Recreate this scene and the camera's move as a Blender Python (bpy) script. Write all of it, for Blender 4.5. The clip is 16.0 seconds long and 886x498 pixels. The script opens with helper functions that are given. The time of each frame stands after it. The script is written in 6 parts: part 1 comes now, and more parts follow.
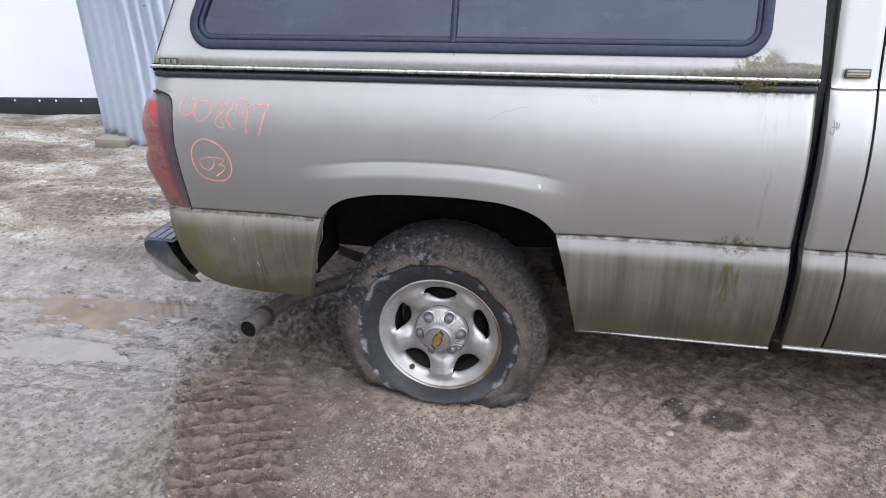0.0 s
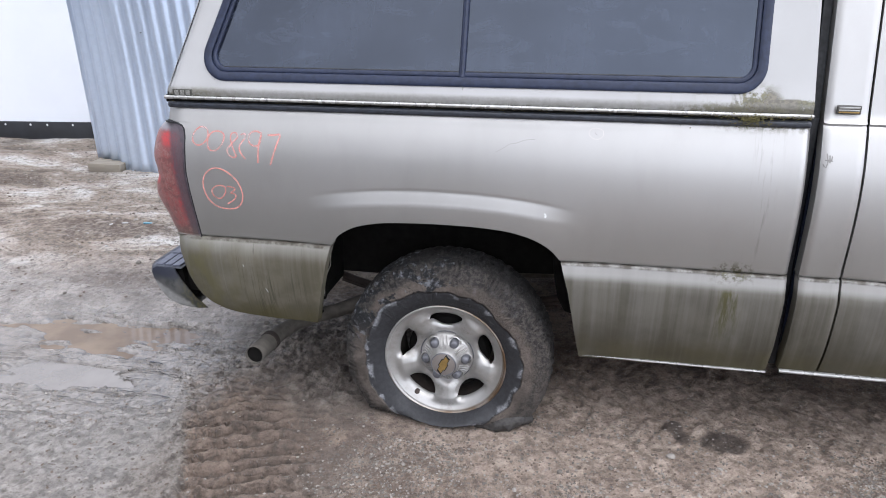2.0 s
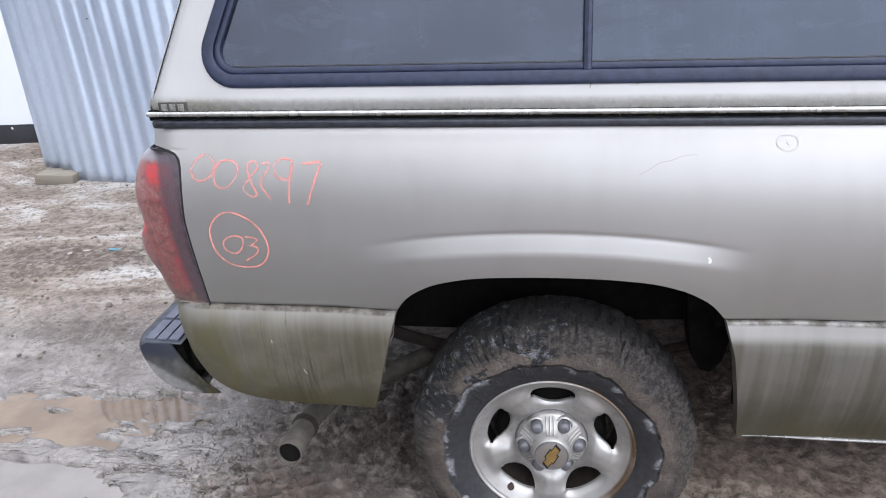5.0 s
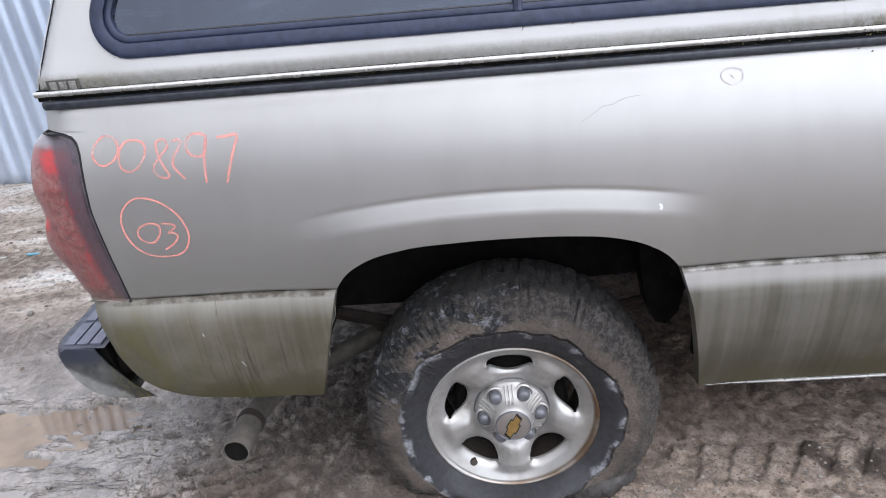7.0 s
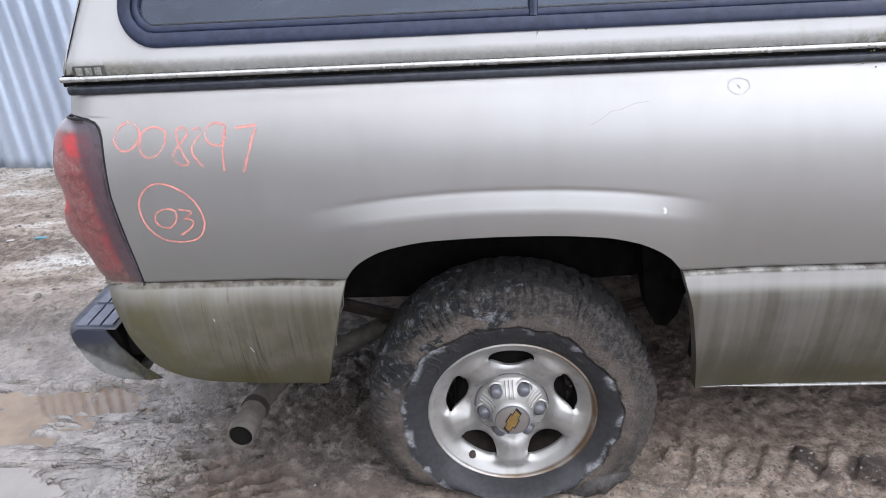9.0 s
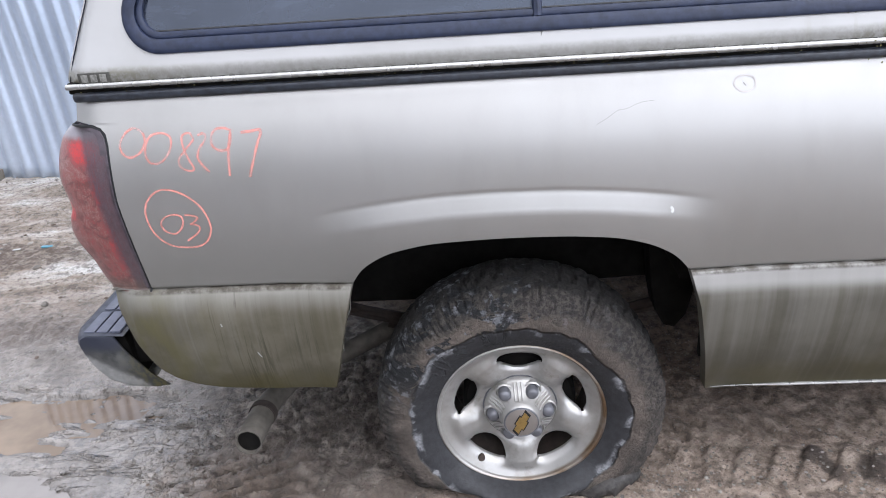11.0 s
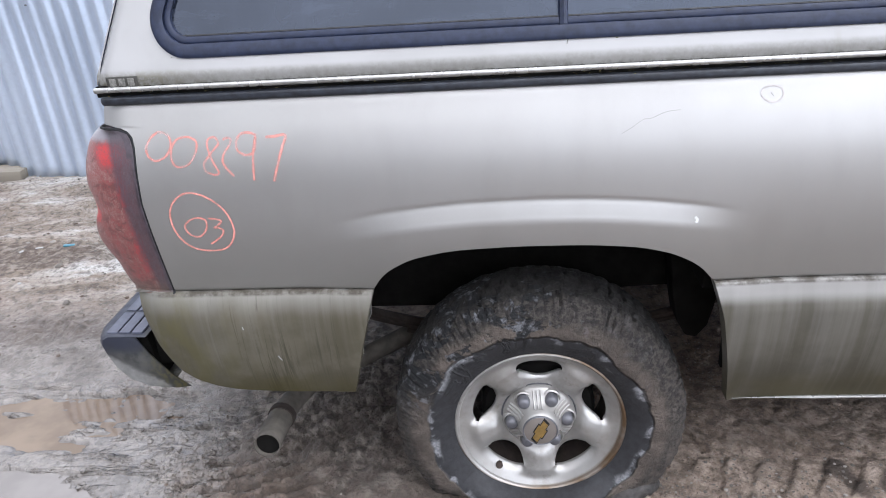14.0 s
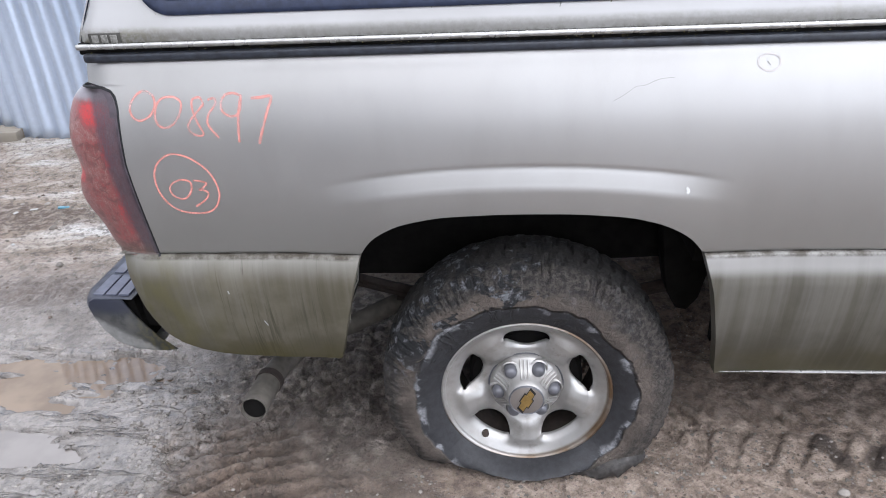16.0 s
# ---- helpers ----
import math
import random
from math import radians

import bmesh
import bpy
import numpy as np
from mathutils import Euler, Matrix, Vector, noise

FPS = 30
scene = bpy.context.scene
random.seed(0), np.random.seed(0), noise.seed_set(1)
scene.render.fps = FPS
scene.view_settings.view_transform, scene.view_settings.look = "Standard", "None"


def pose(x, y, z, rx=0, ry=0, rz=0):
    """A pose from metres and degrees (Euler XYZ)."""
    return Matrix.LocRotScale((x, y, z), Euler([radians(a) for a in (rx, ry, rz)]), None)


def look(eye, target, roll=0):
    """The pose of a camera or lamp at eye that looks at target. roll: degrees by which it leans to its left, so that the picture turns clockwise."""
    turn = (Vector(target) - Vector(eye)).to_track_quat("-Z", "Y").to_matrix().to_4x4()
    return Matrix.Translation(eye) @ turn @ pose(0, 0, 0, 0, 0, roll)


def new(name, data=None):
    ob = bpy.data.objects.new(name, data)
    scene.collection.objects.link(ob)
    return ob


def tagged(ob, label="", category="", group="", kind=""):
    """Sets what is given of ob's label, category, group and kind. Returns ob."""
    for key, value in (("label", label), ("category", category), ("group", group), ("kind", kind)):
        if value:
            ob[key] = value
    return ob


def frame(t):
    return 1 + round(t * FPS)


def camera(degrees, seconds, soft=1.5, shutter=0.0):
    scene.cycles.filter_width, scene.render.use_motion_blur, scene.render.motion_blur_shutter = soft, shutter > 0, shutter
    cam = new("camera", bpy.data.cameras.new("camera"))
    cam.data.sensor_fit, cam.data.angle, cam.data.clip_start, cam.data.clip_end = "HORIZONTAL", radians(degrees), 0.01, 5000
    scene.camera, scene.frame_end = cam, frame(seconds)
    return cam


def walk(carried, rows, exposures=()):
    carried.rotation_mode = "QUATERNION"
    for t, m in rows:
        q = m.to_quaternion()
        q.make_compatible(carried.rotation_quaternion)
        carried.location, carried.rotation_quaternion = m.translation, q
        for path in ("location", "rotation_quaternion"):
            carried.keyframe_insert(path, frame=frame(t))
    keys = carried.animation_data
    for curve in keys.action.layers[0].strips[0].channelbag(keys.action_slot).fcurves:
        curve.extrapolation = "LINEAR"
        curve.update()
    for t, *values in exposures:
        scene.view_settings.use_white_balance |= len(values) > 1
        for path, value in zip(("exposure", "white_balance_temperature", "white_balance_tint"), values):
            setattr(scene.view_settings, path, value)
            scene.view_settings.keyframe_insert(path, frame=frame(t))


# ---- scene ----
cam = camera(63.0, 16.0, soft=0.95)
PATH = [
    (0, (0.54, -2.18, 1.557), (0.124, -0.386, 0.777), -0.9),
    (0.5, (0.516, -2.204, 1.592), (-0.002, -0.4, 0.901), -0.4),
    (1, (0.509, -2.246, 1.609), (-0.01, -0.424, 0.969), -0.5),
    (1.5, (0.506, -2.26, 1.614), (0.009, -0.426, 0.991), -0.5),
    (2, (0.469, -2.249, 1.596), (0.096, -0.421, 0.873), -0.3),
    (2.5, (0.402, -2.053, 1.561), (0.15, -0.215, 0.815), 0.2),
    (3, (0.332, -1.813, 1.553), (0.087, -0.002, 0.741), -3.7),
    (3.5, (0.127, -1.784, 1.559), (0.104, 0.066, 0.799), 1.5),
    (3.7, (0.018, -1.759, 1.609), (-0.091, 0.061, 0.787), 1.7),
    (5.8, (-0.040, -1.515, 1.513), (-0.312, 0.305, 0.730), -2.5),
    (6, (-0.039, -1.505, 1.507), (-0.178, 0.32, 0.701), -2.3),
    (6.5, (-0.045, -1.49, 1.494), (-0.114, 0.297, 0.599), -3.6),
    (7, (-0.037, -1.484, 1.486), (-0.152, 0.317, 0.625), -5.3),
    (7.5, (-0.045, -1.493, 1.492), (-0.136, 0.319, 0.651), -4.2),
    (8, (-0.051, -1.507, 1.495), (-0.185, 0.313, 0.675), -4.3),
    (8.5, (-0.063, -1.524, 1.495), (-0.17, 0.28, 0.639), -3.1),
    (9, (-0.055, -1.53, 1.494), (-0.169, 0.273, 0.635), -3.2),
    (9.2, (-0.052, -1.538, 1.499), (-0.169, 0.270, 0.651), -3.6),
    (11.3, (-0.065, -1.524, 1.487), (-0.190, 0.284, 0.640), -4.1),
    (11.5, (-0.068, -1.518, 1.492), (-0.197, 0.288, 0.644), -3.9),
    (12, (-0.075, -1.519, 1.489), (-0.207, 0.281, 0.627), -3.2),
    (12.5, (-0.065, -1.522, 1.498), (-0.196, 0.291, 0.664), -3.9),
    (13, (-0.073, -1.519, 1.496), (-0.217, 0.295, 0.667), -3.6),
    (13.5, (-0.077, -1.527, 1.495), (-0.226, 0.288, 0.668), -3.1),
    (14, (-0.077, -1.525, 1.497), (-0.243, 0.284, 0.659), -3.8),
    (14.5, (-0.078, -1.517, 1.493), (-0.283, 0.28, 0.64), -3.9),
    (15, (-0.076, -1.519, 1.489), (-0.239, 0.275, 0.62), -3.3),
    (15.5, (-0.078, -1.518, 1.49), (-0.234, 0.285, 0.639), -3.9),
    (16, (-0.044, -1.508, 1.479), (-0.218, 0.264, 0.569), -2.9),
]
walk(cam, [(t, look(eye, target, roll)) for t, eye, target, roll in PATH], [(0.0, -0.04), (2.0, -0.05), (3.0, 0.03), (6.0, 0.07), (16.0, 0.06)])

# ---------------------------------------------------------------- light
world = bpy.data.worlds.new("overcast_sky")
scene.world = world
world.use_nodes = True
wn, wl = world.node_tree.nodes, world.node_tree.links
wn.clear()
w_out = wn.new("ShaderNodeOutputWorld")
w_bg = wn.new("ShaderNodeBackground")
w_sky = wn.new("ShaderNodeTexSky")
w_sky.sky_type = "NISHITA"
w_sky.sun_disc = False
w_sky.sun_elevation = radians(48)
w_sky.sun_rotation = radians(200)
w_sky.dust_density = 4.0
w_mix = wn.new("ShaderNodeMix")
w_mix.data_type = "RGBA"
w_mix.inputs[0].default_value = 0.9
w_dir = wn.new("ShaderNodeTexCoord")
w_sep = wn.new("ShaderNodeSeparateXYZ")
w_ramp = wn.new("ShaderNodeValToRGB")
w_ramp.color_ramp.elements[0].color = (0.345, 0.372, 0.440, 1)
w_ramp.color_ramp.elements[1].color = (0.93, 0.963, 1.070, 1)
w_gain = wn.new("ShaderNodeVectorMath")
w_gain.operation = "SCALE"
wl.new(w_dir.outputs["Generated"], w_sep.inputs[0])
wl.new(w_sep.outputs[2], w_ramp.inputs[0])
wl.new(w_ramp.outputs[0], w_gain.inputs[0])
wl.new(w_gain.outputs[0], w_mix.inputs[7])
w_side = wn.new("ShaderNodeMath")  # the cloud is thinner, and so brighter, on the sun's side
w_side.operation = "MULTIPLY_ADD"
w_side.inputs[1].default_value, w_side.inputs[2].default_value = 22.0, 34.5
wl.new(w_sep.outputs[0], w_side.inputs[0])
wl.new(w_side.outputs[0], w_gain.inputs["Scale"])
wl.new(w_sky.outputs[0], w_mix.inputs[6])
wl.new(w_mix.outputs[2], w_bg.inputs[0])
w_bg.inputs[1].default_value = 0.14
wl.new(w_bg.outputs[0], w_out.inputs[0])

sun_data = bpy.data.lights.new("sun", "SUN")
sun_data.energy, sun_data.angle, sun_data.color = 0.9, radians(50), (1.0, 0.97, 0.93)
sun = new("sun", sun_data)
sun.matrix_world = pose(0, 0, 10, 34, 0, 62)


# ---------------------------------------------------------------- helpers
def smooth(a, b, v):
    t = np.clip((np.asarray(v, float) - a) / (b - a), 0, 1)
    return t * t * (3 - 2 * t)


def mesh_of(name, verts, faces, material, shade=True):
    me = bpy.data.meshes.new(name)
    me.from_pydata([tuple(map(float, v)) for v in verts], [], faces)
    if shade:
        me.polygons.foreach_set("use_smooth", [True] * len(me.polygons))
    for m in material if isinstance(material, (list, tuple)) else [material]:
        me.materials.append(m)
    me.update()
    return me


def empty(name, at=(0, 0, 0)):
    ob = new(name)
    ob.empty_display_size = 0.1
    ob.location = at
    return ob


def under(ob, parent):
    ob.parent = parent
    if parent is not None:
        ob.matrix_parent_inverse = Matrix.Translation(parent.location).inverted()
    return ob


def part(name, bm, material, parent, label="", shade=True):
    me = bpy.data.meshes.new(name)
    bm.normal_update()
    bm.to_mesh(me)
    bm.free()
    if shade:
        me.polygons.foreach_set("use_smooth", [True] * len(me.polygons))
        me.set_sharp_from_angle(angle=radians(38))
    for m in material if isinstance(material, (list, tuple)) else [material]:
        me.materials.append(m)
    ob = under(new(name, me), parent)
    return tagged(ob, label) if label else ob


def raw(name, verts, faces, material, parent=None, label="", shade=True, sharp=38):
    me = mesh_of(name, verts, faces, material, shade)
    if shade and sharp:
        me.set_sharp_from_angle(angle=radians(sharp))
    ob = under(new(name, me), parent)
    return tagged(ob, label) if label else ob


def box(x0, x1, y0, y1, z0, z1, bevel=0.0, segments=2):
    bm = bmesh.new()
    bmesh.ops.create_cube(bm, size=1)
    for v in bm.verts:
        v.co = Vector(((x0 + x1) / 2 + v.co.x * (x1 - x0), (y0 + y1) / 2 + v.co.y * (y1 - y0), (z0 + z1) / 2 + v.co.z * (z1 - z0)))
    if bevel:
        bmesh.ops.bevel(bm, geom=bm.edges[:], offset=bevel, segments=segments, affect="EDGES", profile=0.5)
    return bm


def prism(outline, y0, y1, bevel=0.0):
    """A side-view outline of (x, z) pushed from y0 to y1."""
    bm = bmesh.new()
    a = [bm.verts.new((x, y0, z)) for x, z in outline]
    b = [bm.verts.new((x, y1, z)) for x, z in outline]
    bm.faces.new(a)
    bm.faces.new(list(reversed(b)))
    n = len(a)
    for i in range(n):
        bm.faces.new((a[i], b[i], b[(i + 1) % n], a[(i + 1) % n]))
    bmesh.ops.recalc_face_normals(bm, faces=bm.faces[:])
    if bevel:
        bmesh.ops.bevel(bm, geom=bm.edges[:], offset=bevel, segments=2, affect="EDGES", profile=0.5)
    return bm


def tube(points, radius, sides=14, cap=True, inner=0.0):
    """A round bar or pipe along points; radius may be a list. inner: wall thickness of an open pipe's first end."""
    pts = [Vector(p) for p in points]
    rad = radius if isinstance(radius, (list, tuple)) else [radius] * len(pts)
    bm = bmesh.new()
    rings = []
    for i, p in enumerate(pts):
        d = (pts[min(i + 1, len(pts) - 1)] - pts[max(i - 1, 0)]).normalized()
        u = d.orthogonal().normalized() if not rings else (u - d * u.dot(d)).normalized()
        w = d.cross(u)
        rings.append([bm.verts.new(p + rad[i] * (math.cos(k * math.tau / sides) * u + math.sin(k * math.tau / sides) * w)) for k in range(sides)])
    for a, b in zip(rings, rings[1:]):
        for k in range(sides):
            bm.faces.new((a[k], a[(k + 1) % sides], b[(k + 1) % sides], b[k]))
    if inner:
        d = (pts[1] - pts[0]).normalized()
        lip = [bm.verts.new(pts[0] + (v.co - pts[0]) * (1 - inner / rad[0])) for v in rings[0]]
        deep = [bm.verts.new(v.co + d * 0.16) for v in lip]
        for k in range(sides):
            j = (k + 1) % sides
            bm.faces.new((rings[0][k], lip[k], lip[j], rings[0][j]))
            bm.faces.new((lip[k], deep[k], deep[j], lip[j]))
        bm.faces.new(deep)
    elif cap:
        bm.faces.new(list(reversed(rings[0])))
    if cap:
        bm.faces.new(rings[-1])
    bmesh.ops.recalc_face_normals(bm, faces=bm.faces[:])
    return bm


def lathe(profile, segments, centre):
    """A profile of (radius, y) turned about the axle through centre, which runs along y."""
    bm = bmesh.new()
    rings = []
    for r, y in profile:
        if r < 1e-6:
            rings.append([bm.verts.new((centre[0], centre[1] + y, centre[2]))])
        else:
            rings.append([bm.verts.new((centre[0] + r * math.cos(k * math.tau / segments), centre[1] + y, centre[2] + r * math.sin(k * math.tau / segments))) for k in range(segments)])
    for a, b in zip(rings, rings[1:]):
        for k in range(segments):
            j = (k + 1) % segments
            if len(a) == 1 and len(b) > 1:
                bm.faces.new((a[0], b[k], b[j]))
            elif len(b) == 1 and len(a) > 1:
                bm.faces.new((a[k], a[j], b[0]))
            elif len(a) > 1:
                bm.faces.new((a[k], a[j], b[j], b[k]))
    bmesh.ops.recalc_face_normals(bm, faces=bm.faces[:])
    return bm


def lattice(seed, x, y):
    """Smooth value noise in 0..1 on arrays."""
    xi, yi = np.floor(x).astype(np.int64), np.floor(y).astype(np.int64)
    fx, fy = x - xi, y - yi
    fx, fy = fx * fx * (3 - 2 * fx), fy * fy * (3 - 2 * fy)

    def h(a, b):
        n = (a * 374761393 + b * 668265263 + seed * 974634777) & 0xFFFFFFFF
        n = ((n ^ (n >> 13)) * 1274126177) & 0xFFFFFFFF
        return ((n ^ (n >> 16)) & 0xFFFF) / 65535.0

    return (h(xi, yi) * (1 - fx) + h(xi + 1, yi) * fx) * (1 - fy) + (h(xi, yi + 1) * (1 - fx) + h(xi + 1, yi + 1) * fx) * fy


def fbm(seed, x, y, size, octaves=4):
    out, amp, tot = 0, 1.0, 0.0
    for o in range(octaves):
        c, s = math.cos(o * 1.3 + 0.4), math.sin(o * 1.3 + 0.4)
        f = 2 ** o / size
        out = out + amp * lattice(seed + o * 17, (x * c - y * s) * f + 31.7 * o, (x * s + y * c) * f - 12.3 * o)
        tot += amp
        amp *= 0.5
    return out / tot * 2 - 1


def lumps(seed, x, y, size, fill=0.8):
    """Steep-sided round clods on a jittered lattice, 0..1."""
    u, v = x / size, y / size
    xi, yi = np.floor(u), np.floor(v)
    best = np.zeros_like(u)
    for dx in (-1, 0, 1):
        for dy in (-1, 0, 1):
            a, b = (xi + dx).astype(np.int64), (yi + dy).astype(np.int64)

            def h(k):
                n = (a * 374761393 + b * 668265263 + (seed + k) * 974634777) & 0xFFFFFFFF
                n = ((n ^ (n >> 13)) * 1274126177) & 0xFFFFFFFF
                return ((n ^ (n >> 16)) & 0xFFFF) / 65535.0

            rx, ry = 0.30 + 0.40 * h(3), 0.30 + 0.40 * h(4)
            d = ((u - a - h(1)) / rx) ** 2 + ((v - b - h(2)) / ry) ** 2
            best = np.maximum(best, np.where(h(5) < fill, np.sqrt(np.clip(1 - d, 0, 1)) * (0.35 + 0.65 * h(6)), 0))
    return best


# ---------------------------------------------------------------- materials
class Nodes:
    """A short way to write a procedural material."""

    def __init__(self, name):
        self.mat = bpy.data.materials.new(name)
        self.mat.use_nodes = True
        self.tree = self.mat.node_tree
        self.bsdf = self.tree.nodes["Principled BSDF"]
        self.coords = self.add("ShaderNodeTexCoord").outputs["Object"]

    def add(self, kind, **values):
        n = self.tree.nodes.new(kind)
        for k, v in values.items():
            setattr(n, k, v)
        return n

    def link(self, a, b):
        self.tree.links.new(a, b)

    def put(self, socket, value):
        if hasattr(value, "links"):
            self.link(value, socket)
        elif isinstance(value, (tuple, list)) and len(value) == 3 and socket.type == "RGBA":
            socket.default_value = (*value, 1)
        else:
            socket.default_value = value

    def set(self, **values):
        for k, v in values.items():
            self.put(self.bsdf.inputs[k.replace("_", " ")], v)
        return self

    def stretch(self, scale, base=None, turn=(0, 0, 0)):
        m = self.add("ShaderNodeMapping")
        self.link(base if base is not None else self.coords, m.inputs[0])
        m.inputs["Scale"].default_value = scale
        m.inputs["Rotation"].default_value = turn
        return m.outputs[0]

    def noise(self, scale, detail=4, rough=0.55, at=None, warp=0.0):
        n = self.add("ShaderNodeTexNoise")
        self.link(at if at is not None else self.coords, n.inputs["Vector"])
        n.inputs["Scale"].default_value, n.inputs["Detail"].default_value, n.inputs["Roughness"].default_value = scale, detail, rough
        n.inputs["Distortion"].default_value = warp
        return n.outputs["Fac"]

    def voronoi(self, scale, at=None, feature="F1"):
        n = self.add("ShaderNodeTexVoronoi", feature=feature)
        self.link(at if at is not None else self.coords, n.inputs["Vector"])
        n.inputs["Scale"].default_value = scale
        return n

    def ramp(self, fac, *stops):
        n = self.add("ShaderNodeValToRGB")
        self.put(n.inputs[0], fac)
        el = n.color_ramp.elements
        while len(el) < len(stops):
            el.new(0.5)
        for e, (p, c) in zip(el, stops):
            e.position = p
            e.color = (*c, 1) if isinstance(c, (tuple, list)) else (c, c, c, 1)
        return n.outputs[0]

    def mix(self, fac, a, b, blend="MIX"):
        n = self.add("ShaderNodeMix", data_type="RGBA", blend_type=blend)
        self.put(n.inputs[0], fac)
        self.put(n.inputs[6], a)
        self.put(n.inputs[7], b)
        return n.outputs[2]

    def math(self, op, a, b=0.0, clamp=False):
        n = self.add("ShaderNodeMath", operation=op, use_clamp=clamp)
        self.put(n.inputs[0], a)
        self.put(n.inputs[1], b)
        return n.outputs[0]

    def axis(self, which, base=None):
        n = self.add("ShaderNodeSeparateXYZ")
        self.link(base if base is not None else self.coords, n.inputs[0])
        return n.outputs[which]

    def span(self, value, a, b, c=0.0, d=1.0):
        n = self.add("ShaderNodeMapRange", interpolation_type="SMOOTHSTEP")
        for i, v in enumerate((value, a, b, c, d)):
            self.put(n.inputs[i], v)
        return n.outputs[0]

    def bump(self, height, strength=0.3, distance=0.01):
        n = self.add("ShaderNodeBump")
        n.inputs["Strength"].default_value, n.inputs["Distance"].default_value = strength, distance
        self.link(height, n.inputs["Height"])
        self.link(n.outputs[0], self.bsdf.inputs["Normal"])
        return self


def plain(name, colour, rough=0.6, metal=0.0, vary=0.15, scale=30.0, relief=0.0):
    n = Nodes(name)
    f = n.noise(scale, 5)
    lo = tuple(c * (1 - vary) for c in colour)
    hi = tuple(min(1, c * (1 + vary)) for c in colour)
    n.set(Base_Color=n.ramp(f, (0.3, lo), (0.7, hi)), Roughness=n.span(n.noise(scale * 0.3, 3), 0.3, 0.7, rough * 0.85, min(1, rough * 1.15)), Metallic=metal)
    if relief:
        n.bump(f, relief, 0.004)
    return n.mat


def silver_paint():
    """Metallic silver with algae and dirt on the lower panels."""
    n = Nodes("silver_paint")
    z, x = n.axis(2), n.axis(0)
    flake = n.noise(900, 2)
    dull = n.noise(7, 5, 0.6)
    paint = n.mix(n.span(flake, 0.3, 0.7, 0, 0.35), (0.345, 0.337, 0.326), (0.400, 0.392, 0.379))
    streak = n.noise(1.0, 4, 0.62, n.stretch((105, 0, 5.0), turn=(0, radians(-2.5), 0)), 1.1)
    streak2 = n.noise(1.0, 4, 0.6, n.stretch((30, 0, 0.9)))
    patch = n.noise(5.0, 5, 0.6)
    rough = n.span(dull, 0.3, 0.7, 0.38, 0.46)
    col = paint
    # film thinned under the crease, painting in the upward-facing band's highlight
    low = n.math("MULTIPLY", n.span(z, 0.693, 0.6885), n.span(z, n.span(x, 0.0, 0.4, 0.685, 0.660), n.span(x, 0.0, 0.4, 0.615, 0.628), n.span(x, 0.0, 0.4, 0.70, 0.48), 1.0))
    film = n.math("MULTIPLY", low, n.span(n.math("ADD", n.math("ADD", streak2, n.math("MULTIPLY", n.span(z, 0.66, 0.34), 0.28)), n.span(x, -0.2, -0.45, 0, 0.16)), 0.26, 0.82, 0.78, 0.94))
    # silt film, its front copy darkened to offset light bounced up from the ground
    silt = n.mix(n.span(x, 0.0, 0.4), n.mix(n.span(patch, 0.4, 0.65), (0.060, 0.052, 0.030), (0.096, 0.086, 0.060)), n.mix(n.span(patch, 0.4, 0.65), (0.040, 0.035, 0.022), (0.062, 0.056, 0.040)))
    col = n.mix(film, col, silt)
    run = n.math("MULTIPLY", low, n.span(n.math("ADD", streak, n.math("MULTIPLY", n.span(z, 0.66, 0.36), 0.10)), 0.54, 0.72, 0, n.span(n.math("ABSOLUTE", n.math("ADD", x, 0.60)), 0.24, 0.10, 0.14, 0.60)))
    sparse = n.span(n.noise(1.0, 3, 0.5, n.stretch((11, 0, 1.6)), 0.8), 0.44, 0.60)
    col = n.mix(n.math("MULTIPLY", run, sparse), col, (0.034, 0.031, 0.018))
    algae = n.math("MULTIPLY", n.math("MULTIPLY", n.span(x, -0.62, -0.92), low), n.span(n.noise(9, 5, 0.65, n.stretch((1.6, 1, 0.8))), 0.42, 0.66, 0, 0.42))
    col = n.mix(algae, col, (0.092, 0.084, 0.030))
    edge = n.math("MULTIPLY", n.span(n.math("ADD", z, n.math("MULTIPLY", n.math("SUBTRACT", n.noise(24, 4, 0.6), 0.5), 0.08)), 0.45, 0.365), n.math("MULTIPLY", n.span(patch, 0.34, 0.58, 0.35, 0.98), n.span(x, 0.1, 0.4, 1.0, 0.45)))
    col = n.mix(edge, col, (0.060, 0.051, 0.020))
    seam = n.math("MULTIPLY", n.span(n.math("ABSOLUTE", n.math("SUBTRACT", z, 0.687)), 0.010, 0.003), n.span(n.noise(22, 5, 0.65), 0.36, 0.62, 0.15, 0.90))
    col = n.mix(seam, col, (0.035, 0.027, 0.018))
    # one grey for dust and for the darker ground the low flank mirrors
    dust_reflection = n.math("MULTIPLY", n.span(n.math("ADD", z, n.math("MULTIPLY", patch, 0.12)), 0.98, 0.76, 0, 0.40), n.math("MULTIPLY", n.span(z, 0.688, 0.694), n.span(x, 0.5, -0.3, 0.85, 1.0)))
    col = n.mix(dust_reflection, col, (0.165, 0.158, 0.142))
    film2 = n.span(n.noise(2.2, 5, 0.6, n.stretch((3, 3, 1.0))), 0.45, 0.75, 0, 0.12)
    col = n.mix(film2, col, (0.18, 0.173, 0.155))
    drip = n.math("MULTIPLY", n.span(n.math("ABSOLUTE", n.math("SUBTRACT", x, 0.945)), 0.05, 0.012), n.math("MULTIPLY", n.span(z, 0.40, 0.56), n.span(z, 0.645, 0.625)))
